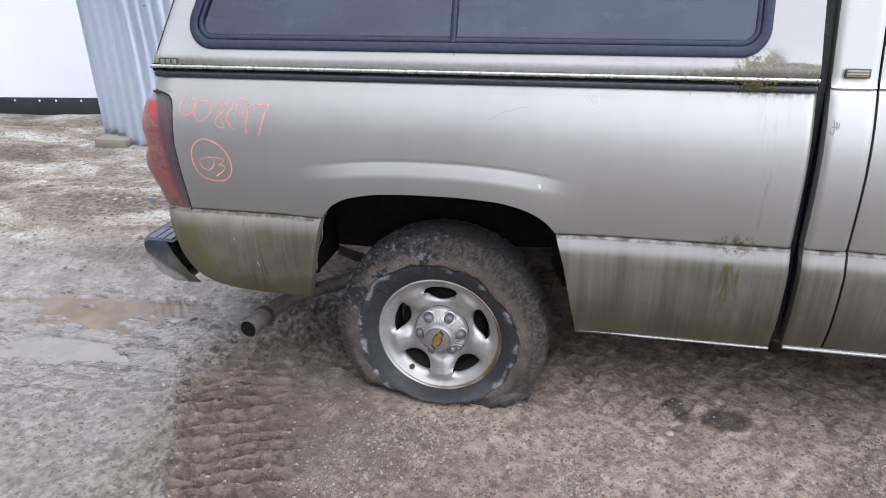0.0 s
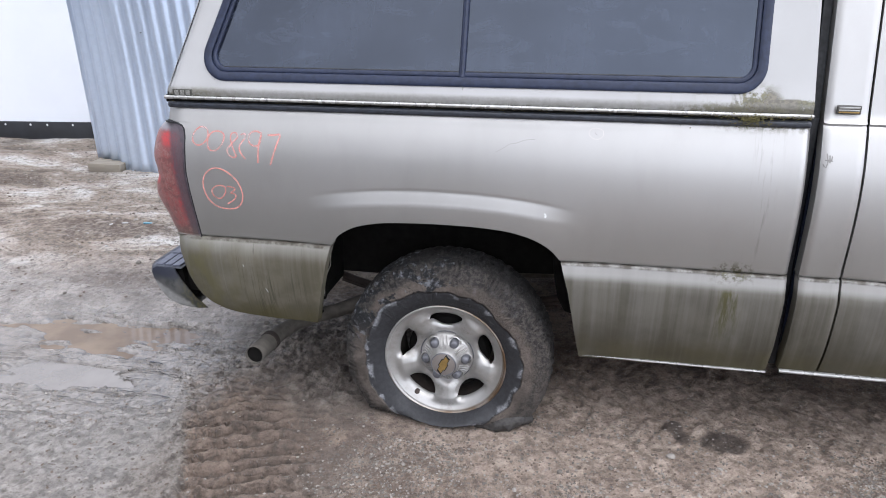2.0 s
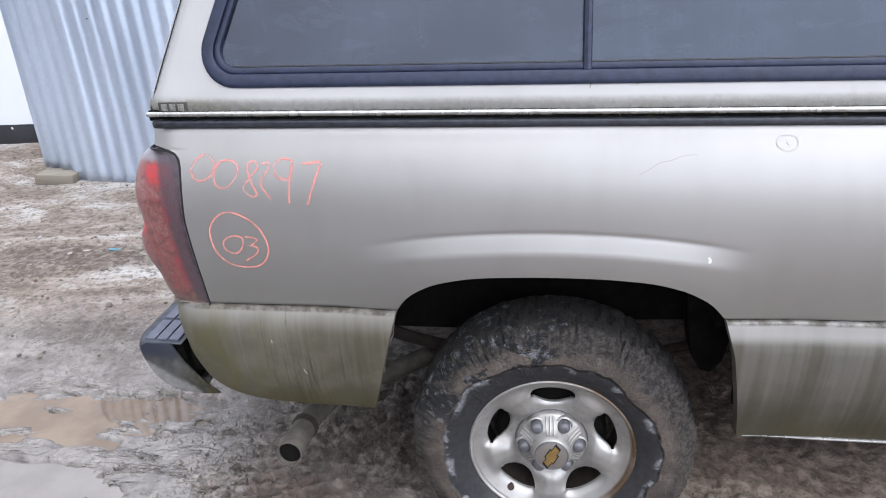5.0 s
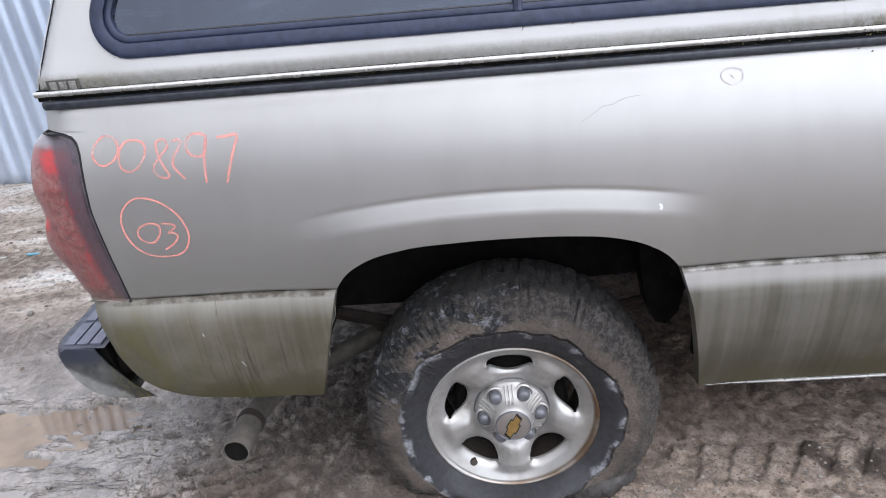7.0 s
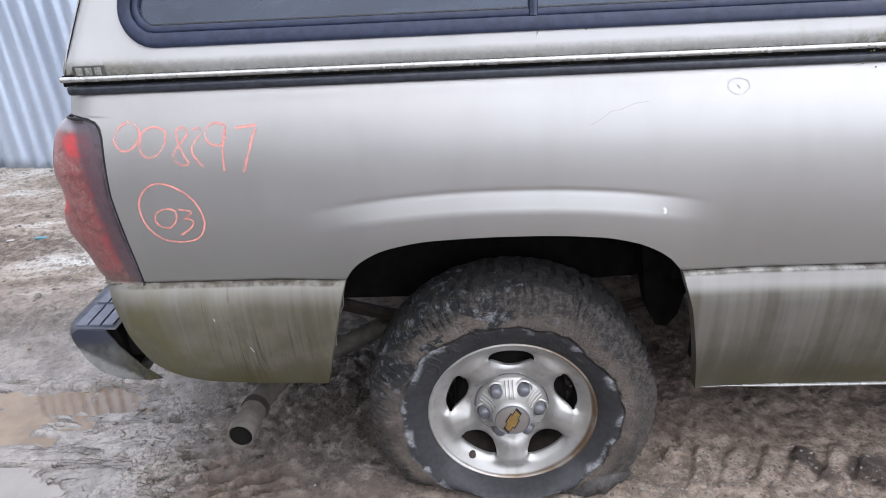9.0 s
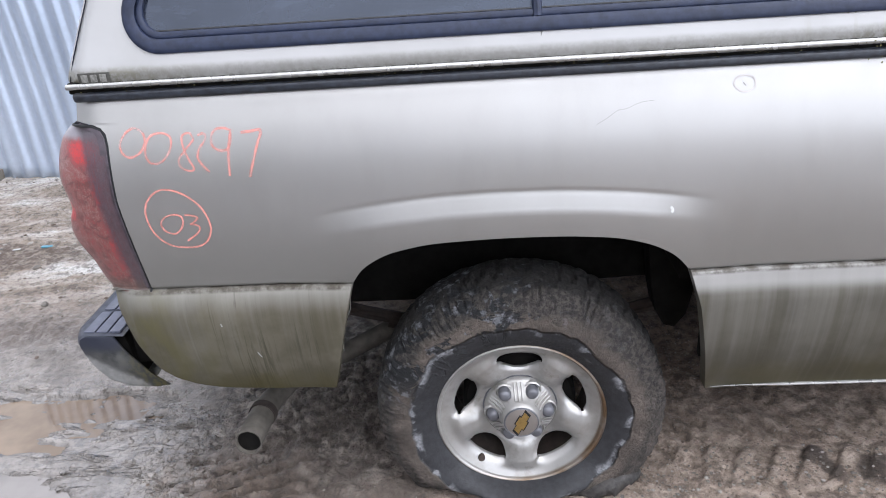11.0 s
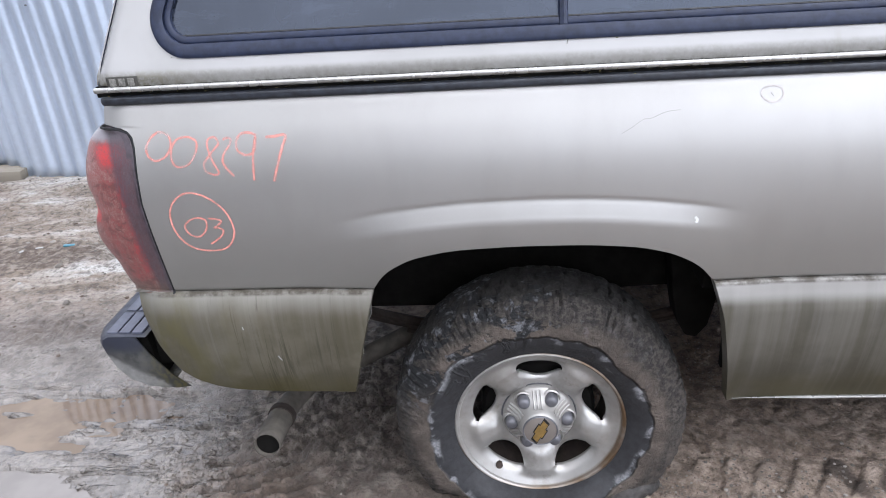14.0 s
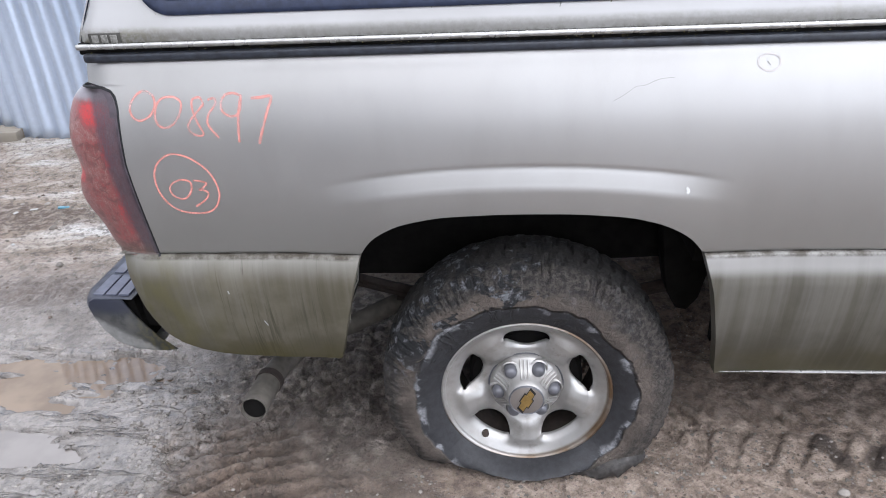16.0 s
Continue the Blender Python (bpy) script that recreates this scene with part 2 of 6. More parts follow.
    drip = n.math("MULTIPLY", drip, n.span(n.noise(1, 5, 0.7, n.stretch((55, 0, 9))), 0.40, 0.58))
    tuft = n.math("MULTIPLY", n.span(n.math("ABSOLUTE", n.math("SUBTRACT", x, 0.95)), 0.09, 0.02), n.span(n.math("ABSOLUTE", n.math("SUBTRACT", z, 0.69)), 0.05, 0.005))
    tuft = n.math("MULTIPLY", tuft, n.span(n.noise(70, 5, 0.7), 0.45, 0.6))
    col = n.mix(n.math("MULTIPLY", n.math("MAXIMUM", drip, tuft), 0.85), col, (0.052, 0.048, 0.016))
    runs = n.math("MULTIPLY", n.span(n.math("ABSOLUTE", n.math("SUBTRACT", x, 1.0)), 0.06, 0.01), n.span(n.noise(1, 4, 0.6, n.stretch((60, 0, 5))), 0.52, 0.68, 0, 0.32))
    col = n.mix(n.math("MULTIPLY", runs, n.span(z, 0.72, 0.8)), col, (0.07, 0.066, 0.055))
    top = n.math("MULTIPLY", n.math("MULTIPLY", n.span(x, 0.78, 0.93), n.math("MULTIPLY", n.span(z, 1.125, 1.165), n.span(z, 1.176, 1.170))), n.math("MULTIPLY", n.span(x, 1.118, 1.114), n.span(n.noise(60, 5, 0.7), 0.40, 0.6)))
    col = n.mix(top, col, (0.07, 0.06, 0.028))
    rough = n.math("ADD", rough, n.math("MULTIPLY", film, 0.28), True)
    clean = n.math("SUBTRACT", 1.0, film)
    n.set(Base_Color=col, Metallic=n.math("MULTIPLY", n.span(z, 0.684, 0.694, 0.35, 0.70), clean), Roughness=rough, Specular_IOR_Level=n.span(film, 0, 1, 0.5, 0.12), Coat_Weight=n.math("MULTIPLY", clean, 0.25), Coat_Roughness=0.22)
    n.bump(n.noise(260, 3), 0.03, 0.001)
    return n.mat


PAINT = silver_paint()


def cap_paint():
    n = Nodes("cap_paint")
    z, x = n.axis(2), n.axis(0)
    col = n.mix(n.span(n.noise(4, 5), 0.35, 0.7), (0.285, 0.282, 0.280), (0.255, 0.252, 0.247))
    speck = n.noise(85, 5, 0.7)
    big = n.noise(17, 4, 0.6, warp=0.6)
    clump = n.math("ADD", n.math("MULTIPLY", big, 0.6), n.math("MULTIPLY", speck, 0.4))
    post = n.math("MULTIPLY", n.span(n.math("ABSOLUTE", n.math("SUBTRACT", n.math("ADD", x, n.math("MULTIPLY", big, 0.06)), 0.985)), 0.10, 0.02), n.span(z, 1.315, 1.20))
    skirt = n.math("MULTIPLY", n.math("MULTIPLY", n.span(x, 0.97, 1.0), n.span(z, 1.252, 1.236)), 0.8)
    trail = n.math("MULTIPLY", n.span(x, 0.62, 0.92), n.span(z, 1.250, 1.20))
    growth = n.math("MAXIMUM", n.math("MAXIMUM", post, skirt), trail)
    front = n.math("MULTIPLY", n.span(growth, 0.04, 0.42), n.span(n.math("ADD", clump, n.math("MULTIPLY", growth, 0.20)), 0.47, 0.60, 0, 0.96))
    rear = n.math("MULTIPLY", n.span(x, -0.62, -0.90), n.span(z, 1.245, 1.215))
    both = n.math("MAXIMUM", front, n.math("MULTIPLY", rear, n.span(speck, 0.36, 0.6, 0.25, 0.9)))
    streak = n.math("MULTIPLY", n.span(x, 0.45, 0.8), n.span(n.noise(1, 4, 0.6, n.stretch((40, 0, 5))), 0.5, 0.7, 0, 0.5))
    col = n.mix(n.math("MULTIPLY", streak, n.span(z, 1.285, 1.20)), col, (0.14, 0.125, 0.07))
    col = n.mix(both, col, n.mix(n.span(big, 0.42, 0.58), n.mix(n.span(speck, 0.4, 0.6), (0.040, 0.038, 0.013), (0.090, 0.080, 0.034)), n.mix(n.span(speck, 0.4, 0.6), (0.055, 0.047, 0.032), (0.108, 0.094, 0.068))))
    # band above the rail: dirt, with the soft crease's shading painted in
    col = n.mix(n.math("MULTIPLY", n.span(n.math("ADD", z, n.math("MULTIPLY", big, 0.006)), 1.241, 1.230), n.span(speck, 0.3, 0.7, 0.30, 0.55)), col, (0.135, 0.128, 0.108))
    line = n.math("MULTIPLY", n.span(z, 1.215, 1.203), n.span(speck, 0.45, 0.62, 0.1, 0.7))
    col = n.mix(line, col, (0.055, 0.05, 0.034))
    n.set(Base_Color=col, Metallic=0.15, Roughness=n.span(n.noise(9, 4), 0.3, 0.7, 0.30, 0.42), Coat_Weight=0.2, Coat_Roughness=0.2)
    n.bump(n.noise(200, 3), 0.04, 0.001)
    return n.mat


CAP_PAINT = cap_paint()


def rubber_material():
    """Rubber with dried mud on tread and shoulder, and scuffed bare rubber next to the rim."""
    n = Nodes("muddy_tyre")
    sep = n.add("ShaderNodeSeparateXYZ")
    n.link(n.coords, sep.inputs[0])
    dx, dz = sep.outputs[0], n.math("SUBTRACT", sep.outputs[2], 0.255)
    r = n.math("SQRT", n.math("ADD", n.math("MULTIPLY", dx, dx), n.math("MULTIPLY", dz, dz)))
    wob = n.noise(11, 4, 0.6)
    edge = n.math("ADD", r, n.math("MULTIPLY", n.math("SUBTRACT", n.noise(6, 3, 0.5), 0.5), 0.085))
    edge = n.math("ADD", edge, n.math("MULTIPLY", n.math("SUBTRACT", wob, 0.5), 0.035))
    mud = n.span(edge, 0.285, 0.294)
    fine = n.noise(120, 6, 0.7)
    mudcol = n.mix(n.span(n.noise(9, 4, 0.6), 0.35, 0.65), (0.082, 0.066, 0.055), (0.138, 0.112, 0.093))
    mudcol = n.mix(n.span(fine, 0.38, 0.75, 0, 0.6), mudcol, (0.040, 0.032, 0.027))
    # shoulder's own dark grey, strengthened upward for the shade under the arch
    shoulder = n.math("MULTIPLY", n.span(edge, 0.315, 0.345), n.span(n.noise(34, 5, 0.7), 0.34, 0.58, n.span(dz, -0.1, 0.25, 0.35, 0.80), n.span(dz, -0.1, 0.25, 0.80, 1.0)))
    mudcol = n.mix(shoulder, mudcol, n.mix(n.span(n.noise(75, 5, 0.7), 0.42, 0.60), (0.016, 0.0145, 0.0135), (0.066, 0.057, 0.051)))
    # black tread rubber, painted darker inboard for the arch's shade
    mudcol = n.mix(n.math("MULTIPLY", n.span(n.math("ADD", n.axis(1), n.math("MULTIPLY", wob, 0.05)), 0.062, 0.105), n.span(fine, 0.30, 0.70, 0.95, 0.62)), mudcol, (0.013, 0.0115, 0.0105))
    peel = n.math("MULTIPLY", n.span(n.noise(10, 5, 0.66, warp=1.0), 0.49, 0.54), n.math("MULTIPLY", n.span(dz, 0.0, 0.16), n.span(dx, 0.16, -0.04, 0.15, 1.0)))
    # bare black rubber with pale blue-grey glints painted on it
    mudcol = n.mix(peel, mudcol, n.mix(n.span(n.noise(38, 4, 0.6), 0.50, 0.66), (0.009, 0.0095, 0.011), (0.16, 0.163, 0.178)))
    rub = n.mix(n.span(n.noise(60, 4), 0.3, 0.7), (0.0105, 0.0105, 0.0120), (0.020, 0.0205, 0.0235))
    scuff = n.math("MULTIPLY", n.span(edge, 0.262, 0.281), n.span(n.noise(15, 4, 0.55, warp=0.4), 0.50, 0.58))
    rub = n.mix(scuff, rub, n.mix(n.span(fine, 0.35, 0.65), (0.10, 0.102, 0.110), (0.22, 0.222, 0.232)))
    crust = n.noise(60, 5, 0.7)
    # mud colour darker towards the ground, in patches
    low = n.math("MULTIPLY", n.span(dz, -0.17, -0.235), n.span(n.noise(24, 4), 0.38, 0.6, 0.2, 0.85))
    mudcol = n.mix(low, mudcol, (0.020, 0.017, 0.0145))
    n.set(Base_Color=n.mix(mud, rub, mudcol), Roughness=n.span(mud, 0, 1, 0.68, 0.92))
    n.bump(n.math("ADD", n.math("ADD", n.math("MULTIPLY", fine, n.span(mud, 0, 1, 0.12, 1.0)), n.math("MULTIPLY", crust, n.span(mud, 0, 1, 0.05, 0.8))), n.math("SUBTRACT", mud, n.math("MULTIPLY", peel, 0.7))), 1.0, 0.012)
    return n.mat


def wheel_material():
    n = Nodes("silver_wheel_paint")
    sep = n.add("ShaderNodeSeparateXYZ")
    n.link(n.coords, sep.inputs[0])
    dz = n.math("SUBTRACT", sep.outputs[2], 0.255)
    r = n.math("SQRT", n.math("ADD", n.math("MULTIPLY", sep.outputs[0], sep.outputs[0]), n.math("MULTIPLY", dz, dz)))
    spots = n.noise(70, 5, 0.7)
    rust = n.math("MULTIPLY", n.span(r, 0.2165, 0.2235), n.span(n.noise(9, 4), 0.3, 0.6, 0.55, 0.98))
    rust = n.math("MAXIMUM", rust, n.span(spots, 0.72, 0.78, 0, 0.6))
    col = n.mix(n.span(n.noise(14, 5), 0.3, 0.7), (0.315, 0.306, 0.292), (0.375, 0.366, 0.352))
    col = n.mix(n.span(n.noise(17, 4, 0.55), 0.44, 0.72, 0, 0.38), col, (0.20, 0.182, 0.155))
    grime = n.math("MULTIPLY", n.span(n.noise(28, 5, 0.65), 0.48, 0.66, 0, 0.55), n.span(n.noise(6, 3), 0.4, 0.6, 0.2, 1.0))
    col = n.mix(grime, col, (0.13, 0.115, 0.095))
    n.set(Base_Color=n.mix(rust, col, (0.12, 0.075, 0.040)), Metallic=0.55, Roughness=n.span(n.noise(12, 3), 0.3, 0.7, 0.30, 0.42))
    return n.mat


def mud_ground():
    n = Nodes("wet_mud_and_gravel")
    x, y, z = n.axis(0), n.axis(1), n.axis(2)
    big = n.noise(0.9, 5, 0.6)
    mid = n.noise(5.5, 6, 0.65)
    fine = n.noise(60, 6, 0.7)
    grit = n.noise(260, 4, 0.7)
    wet = n.math("ADD", n.span(x, -0.55, -1.15), n.math("MULTIPLY", n.math("SUBTRACT", mid, 0.5), 1.2), True)
    wet = n.math("MULTIPLY", wet, n.math("MULTIPLY", n.math("MULTIPLY", n.span(y, 1.7, 0.8), n.span(n.math("ADD", y, n.math("MULTIPLY", big, 2.0)), -0.6, 0.6)), n.span(n.math("ADD", x, n.math("MULTIPLY", mid, 0.3)), -0.66, -0.90)))
    warm = n.mix(n.span(mid, 0.3, 0.7), (0.105, 0.070, 0.050), (0.258, 0.188, 0.144))
    cool = n.mix(n.span(mid, 0.35, 0.7), (0.145, 0.123, 0.108), (0.290, 0.257, 0.231))
    col = n.mix(n.math("ADD", wet, n.span(big, 0.45, 0.62, 0, n.span(x, -0.6, 0.2, 0.55, 0.15)), True), warm, cool)
    band = n.noise(1, 6, 0.68, n.stretch((0.9, 2.0, 1)), 0.5)
    far = n.math("MULTIPLY", n.span(y, 0.8, 1.4), n.span(x, 0.0, -1.2))
    col = n.mix(far, col, n.ramp(band, (0.38, (0.098, 0.071, 0.052)), (0.475, (0.225, 0.180, 0.144)), (0.54, (0.345, 0.305, 0.268)), (0.61, (0.48, 0.462, 0.44))))
    crumb = n.noise(26, 5, 0.72)
    col = n.mix(n.math("MULTIPLY", n.span(crumb, 0.49, 0.61, 0, 0.74), n.span(wet, 0, 1, 1.0, 0.85)), col, n.mix(0.75, col, (0.022, 0.017, 0.013)))
    col = n.mix(n.math("MULTIPLY", n.span(crumb, 0.46, 0.34, 0, 0.35), n.span(wet, 0, 1, 1.0, 0.1)), col, (0.33, 0.295, 0.26))
    chips = n.voronoi(95, n.stretch((1, 1, 0.3)))
    pebble = n.math("MULTIPLY", n.span(chips.outputs["Distance"], 0.34, 0.22), n.span(n.noise(9, 4, 0.6), 0.40, 0.58))
    small = n.voronoi(230, n.stretch((1, 1, 0.3)))
    grain = n.math("MULTIPLY", n.span(small.outputs["Distance"], 0.36, 0.2), n.span(n.noise(5, 4, 0.6), 0.35, 0.6, 0.25, 0.9))
    tone = n.ramp(n.axis(0, chips.outputs["Color"]), (0.0, (0.05, 0.043, 0.037)), (0.6, (0.17, 0.158, 0.145)), (1.0, (0.36, 0.345, 0.325)))
    tone2 = n.ramp(n.axis(0, small.outputs["Color"]), (0.0, (0.03, 0.026, 0.022)), (0.5, (0.12, 0.105, 0.09)), (1.0, (0.30, 0.285, 0.265)))
    col = n.mix(grain, col, tone2)
    col = n.mix(n.math("MULTIPLY", pebble, 0.85), col, tone)
    col = n.mix(n.span(fine, 0.50, 0.68, 0, 0.68), col, n.mix(0.6, col, (0.018, 0.014, 0.011)))
    def blot(cx, cy, rx, ry, a=1.25, b=0.75):
        dx, dy = n.math("DIVIDE", n.math("SUBTRACT", x, cx), rx), n.math("DIVIDE", n.math("SUBTRACT", y, cy), ry)
        d = n.math("ADD", n.math("ADD", n.math("MULTIPLY", dx, dx), n.math("MULTIPLY", dy, dy)), n.math("MULTIPLY", n.math("SUBTRACT", n.noise(14, 4, 0.6), 0.5), 1.6))
        return n.span(d, a, b)

    churned = n.math("MAXIMUM", blot(-0.52, 0.52, 0.50, 0.50, 1.6, 0.5), n.math("MULTIPLY", blot(-0.93, 0.24, 0.16, 0.15, 1.5, 0.3), 0.55))
    col = n.mix(n.math("MULTIPLY", churned, 0.95), col, n.mix(n.span(n.noise(30, 4), 0.4, 0.65), (0.064, 0.053, 0.046), (0.265, 0.232, 0.203)))
    ruts = n.math("MAXIMUM", blot(-1.98, 0.98, 0.30, 0.12, 1.5, 0.5), blot(-2.55, 1.75, 0.55, 0.16, 1.6, 0.4))
    col = n.mix(n.math("MULTIPLY", ruts, n.span(crumb, 0.38, 0.60, 0.35, 0.9)), col, (0.070, 0.050, 0.038))
    lane = blot(-0.52, -0.05, 0.42, 0.55, 1.5, 0.3)
    col = n.mix(n.math("MULTIPLY", lane, n.span(n.noise(7, 5, 0.65), 0.35, 0.6, 0.20, 0.75)), col, (0.078, 0.061, 0.050))
    rim = n.math("ADD", n.math("ADD", n.math("MULTIPLY", n.math("ADD", x, 0.86), 0.88), n.math("MULTIPLY", n.math("ADD", y, 0.33), 0.47)), n.math("MULTIPLY", n.math("SUBTRACT", n.noise(10, 5, 0.65), 0.5), 0.13))
    hard = n.math("MULTIPLY", n.span(rim, 0.012, -0.030), n.span(n.math("ADD", y, n.math("MULTIPLY", mid, 0.5)), 0.55, 0.15))
    col = n.mix(n.math("MULTIPLY", hard, n.span(mid, 0.3, 0.7, 0.60, 0.92)), col, n.mix(n.span(crumb, 0.36, 0.62), (0.225, 0.207, 0.189), (0.078, 0.068, 0.059)))
    inside = n.math("MULTIPLY", n.span(rim, -0.005, 0.03), n.span(rim, 0.55, 0.25))
    col = n.mix(n.math("MULTIPLY", n.math("MULTIPLY", inside, n.span(y, 0.35, 0.05)), n.span(mid, 0.3, 0.7, 0.35, 0.75)), col, n.mix(n.span(crumb, 0.38, 0.62), (0.150, 0.108, 0.083), (0.052, 0.038, 0.030)))
    crusty = blot(1.00, 0.02, 1.15, 0.42, 1.7, 0.5)
    col = n.mix(n.math("MULTIPLY", crusty, n.span(mid, 0.35, 0.65, 0.35, 0.85)), col, n.mix(n.span(crumb, 0.35, 0.65), (0.40, 0.325, 0.268), (0.175, 0.132, 0.104)))
    spots = n.math("MAXIMUM", n.math("MAXIMUM", blot(0.848, 0.135, 0.040, 0.040, 1.5, 0.5), blot(0.875, 0.080, 0.028, 0.050, 1.5, 0.5)), blot(1.02, 0.070, 0.080, 0.075, 1.4, 0.6))
    col = n.mix(n.math("MULTIPLY", spots, 0.88), col, (0.040, 0.029, 0.023))
    patchy = n.math("MULTIPLY", n.math("SUBTRACT", n.noise(0.55, 6, 0.62, warp=0.9), 0.5), 8.0)
    behind = n.span(y, -0.80, -1.30)
    # unseen pale ground added behind the viewer to brighten the flank's right half
    pale_bounce = n.math("MULTIPLY", n.math("MULTIPLY", n.span(n.math("ADD", y, patchy), -1.4, -2.6), n.span(n.math("ADD", x, patchy), -0.9, 0.9)), n.math("MULTIPLY", behind, n.span(mid, 0.3, 0.7, 0.75, 0.95)))
    col = n.mix(pale_bounce, col, n.mix(n.span(crumb, 0.35, 0.65), (0.35, 0.337, 0.32), (0.245, 0.235, 0.22)))
    # unseen dark ground added behind the viewer to darken the flank's left reflections
    dark_bounce = n.math("MULTIPLY", n.span(n.math("ADD", y, patchy), -0.9, -1.7), n.math("MULTIPLY", behind, n.span(n.math("ADD", x, patchy), 0.1, -1.1, 0, 0.9)))
    col = n.mix(dark_bounce, col, n.mix(n.span(crumb, 0.35, 0.65), (0.085, 0.068, 0.056), (0.050, 0.040, 0.033)))
    # low spots painted darker for shade between clods, and smoother as damp
    damp_shade = n.span(z, -0.006, -0.024)
    col = n.mix(n.math("MULTIPLY", damp_shade, 0.55), col, (0.035, 0.028, 0.022))
    rough = n.math("SUBTRACT", n.span(fine, 0.3, 0.7, 0.82, 0.95), n.math("MULTIPLY", wet, n.span(n.noise(14, 4, 0.55), 0.36, 0.66, 0.30, 0.62)), True)
    rough = n.mix(n.math("MULTIPLY", churned, 0.9), rough, n.span(n.noise(40, 4), 0.35, 0.65, 0.30, 0.55))
    slick = n.math("MULTIPLY", blot(-1.80, 0.14, 0.90, 0.50, 1.7, 0.4), n.span(n.noise(1, 4, 0.58, n.stretch((4, 15, 1)), 0.4), 0.32, 0.50))
    rough = n.mix(slick, rough, n.span(fine, 0.3, 0.7, 0.10, 0.22))
    col = n.mix(n.math("MULTIPLY", slick, 0.35), col, (0.070, 0.060, 0.052))
    rough = n.math("SUBTRACT", rough, n.math("MULTIPLY", damp_shade, 0.25), True)
    n.set(Base_Color=col, Roughness=rough, Specular_IOR_Level=n.span(n.math("MAXIMUM", slick, n.math("MULTIPLY", wet, 0.8)), 0, 1, 0.5, 1.0))
    h = n.math("ADD", n.math("ADD", n.math("MULTIPLY", crumb, 0.8), n.math("MULTIPLY", fine, 0.7)), n.math("MULTIPLY", grit, 0.25))
    h = n.math("ADD", h, n.math("ADD", n.math("MULTIPLY", pebble, 0.5), n.math("MULTIPLY", grain, 0.2)))
    n.bump(n.math("MULTIPLY", h, n.math("SUBTRACT", 1.0, n.math("MULTIPLY", n.math("MAXIMUM", slick, n.math("MULTIPLY", wet, 0.22)), 0.88))), 1.0, 0.018)
    return n.mat


def tail_lens():
    """Red plastic under a milky, scratched haze; purer red in spots and at the waist."""
    n = Nodes("hazed_red_lens")
    x, z = n.axis(0), n.axis(2)
    soft = n.noise(13, 3, 0.5, n.stretch((1, 1, 0.7)), 0.3)
    blotch = n.noise(46, 6, 0.72, warp=1.2)
    fibre = n.noise(1, 5, 0.7, n.stretch((330, 330, 34), turn=(0, radians(20), 0)), 0.6)
    fine = n.noise(300, 4, 0.75)
    inward = n.math("SUBTRACT", n.math("MULTIPLY", n.math("ADD", x, 0.892), -1.0), n.math("MULTIPLY", n.math("SUBTRACT", z, 0.685), 0.10))

    def spot(cx, cz, rx, rz):
        dx, dz = n.math("DIVIDE", n.math("SUBTRACT", x, cx), rx), n.math("DIVIDE", n.math("SUBTRACT", z, cz), rz)
        return n.span(n.math("ADD", n.math("ADD", n.math("MULTIPLY", dx, dx), n.math("MULTIPLY", dz, dz)), n.math("MULTIPLY", n.math("SUBTRACT", blotch, 0.5), 0.5)), 1.1, 0.0)

    hot = n.math("ADD", n.math("ADD", spot(-0.970, 1.045, 0.046, 0.040), n.math("MULTIPLY", spot(-1.052, 0.903, 0.030, 0.034), 1.25)), n.math("ADD", n.math("MULTIPLY", spot(-0.942, 0.805, 0.018, 0.075), 0.50), n.math("ADD", n.math("MULTIPLY", spot(-0.960, 0.740, 0.06, 0.035), 0.12), n.math("MULTIPLY", spot(-0.948, 0.960, 0.018, 0.060), 0.55))), True)
    veil = n.math("ADD", n.math("MULTIPLY", blotch, 0.72), n.math("ADD", n.math("MULTIPLY", fibre, 0.50), n.math("ADD", n.math("MULTIPLY", fine, 0.78), n.math("MULTIPLY", soft, 0.30))))
    veil = n.math("SUBTRACT", n.math("SUBTRACT", veil, 0.640), n.math("MULTIPLY", hot, 0.34))
    col = n.ramp(veil, (0.10, (0.41, 0.026, 0.028)), (0.33, (0.235, 0.042, 0.044)), (0.47, (0.175, 0.058, 0.055)), (0.60, (0.215, 0.108, 0.100)), (0.80, (0.31, 0.235, 0.22)))
    grime = n.math("MULTIPLY", n.span(n.noise(30, 5, 0.7, warp=0.8), 0.46, 0.62, 0, 0.75), n.span(hot, 0.0, 0.7, 1.0, 0.15))
    col = n.mix(grime, col, (0.088, 0.034, 0.032))
    # lens top greyed by haze and by painted-in glare
    top = n.span(n.math("ADD", z, n.math("MULTIPLY", blotch, 0.014)), 1.074, 1.090)
    col = n.mix(n.math("MULTIPLY", top, 0.9), col, (0.20, 0.195, 0.215))
    strip = n.math("MULTIPLY", n.span(n.math("ADD", inward, n.math("MULTIPLY", n.math("SUBTRACT", soft, 0.5), 0.03)), 0.050, 0.026), n.span(fibre, 0.3, 0.7, 0.74, 1.0))
    col = n.mix(strip, col, n.mix(n.span(n.math("ADD", n.math("MULTIPLY", fibre, 0.6), n.math("MULTIPLY", fine, 0.4)), 0.35, 0.65), (0.030, 0.022, 0.029), (0.072, 0.055, 0.066)))
    col = n.mix(n.span(n.math("ADD", z, n.math("MULTIPLY", soft, 0.03)), 0.752, 0.700, 0, 0.8), col, (0.080, 0.058, 0.046))
    n.set(Base_Color=col, Roughness=n.span(blotch, 0.35, 0.65, 0.28, 0.52), Coat_Weight=0.25, Coat_Roughness=0.28)
    n.bump(n.math("ADD", fibre, n.math("MULTIPLY", blotch, 1.5)), 0.10, 0.0015)
    return n.mat


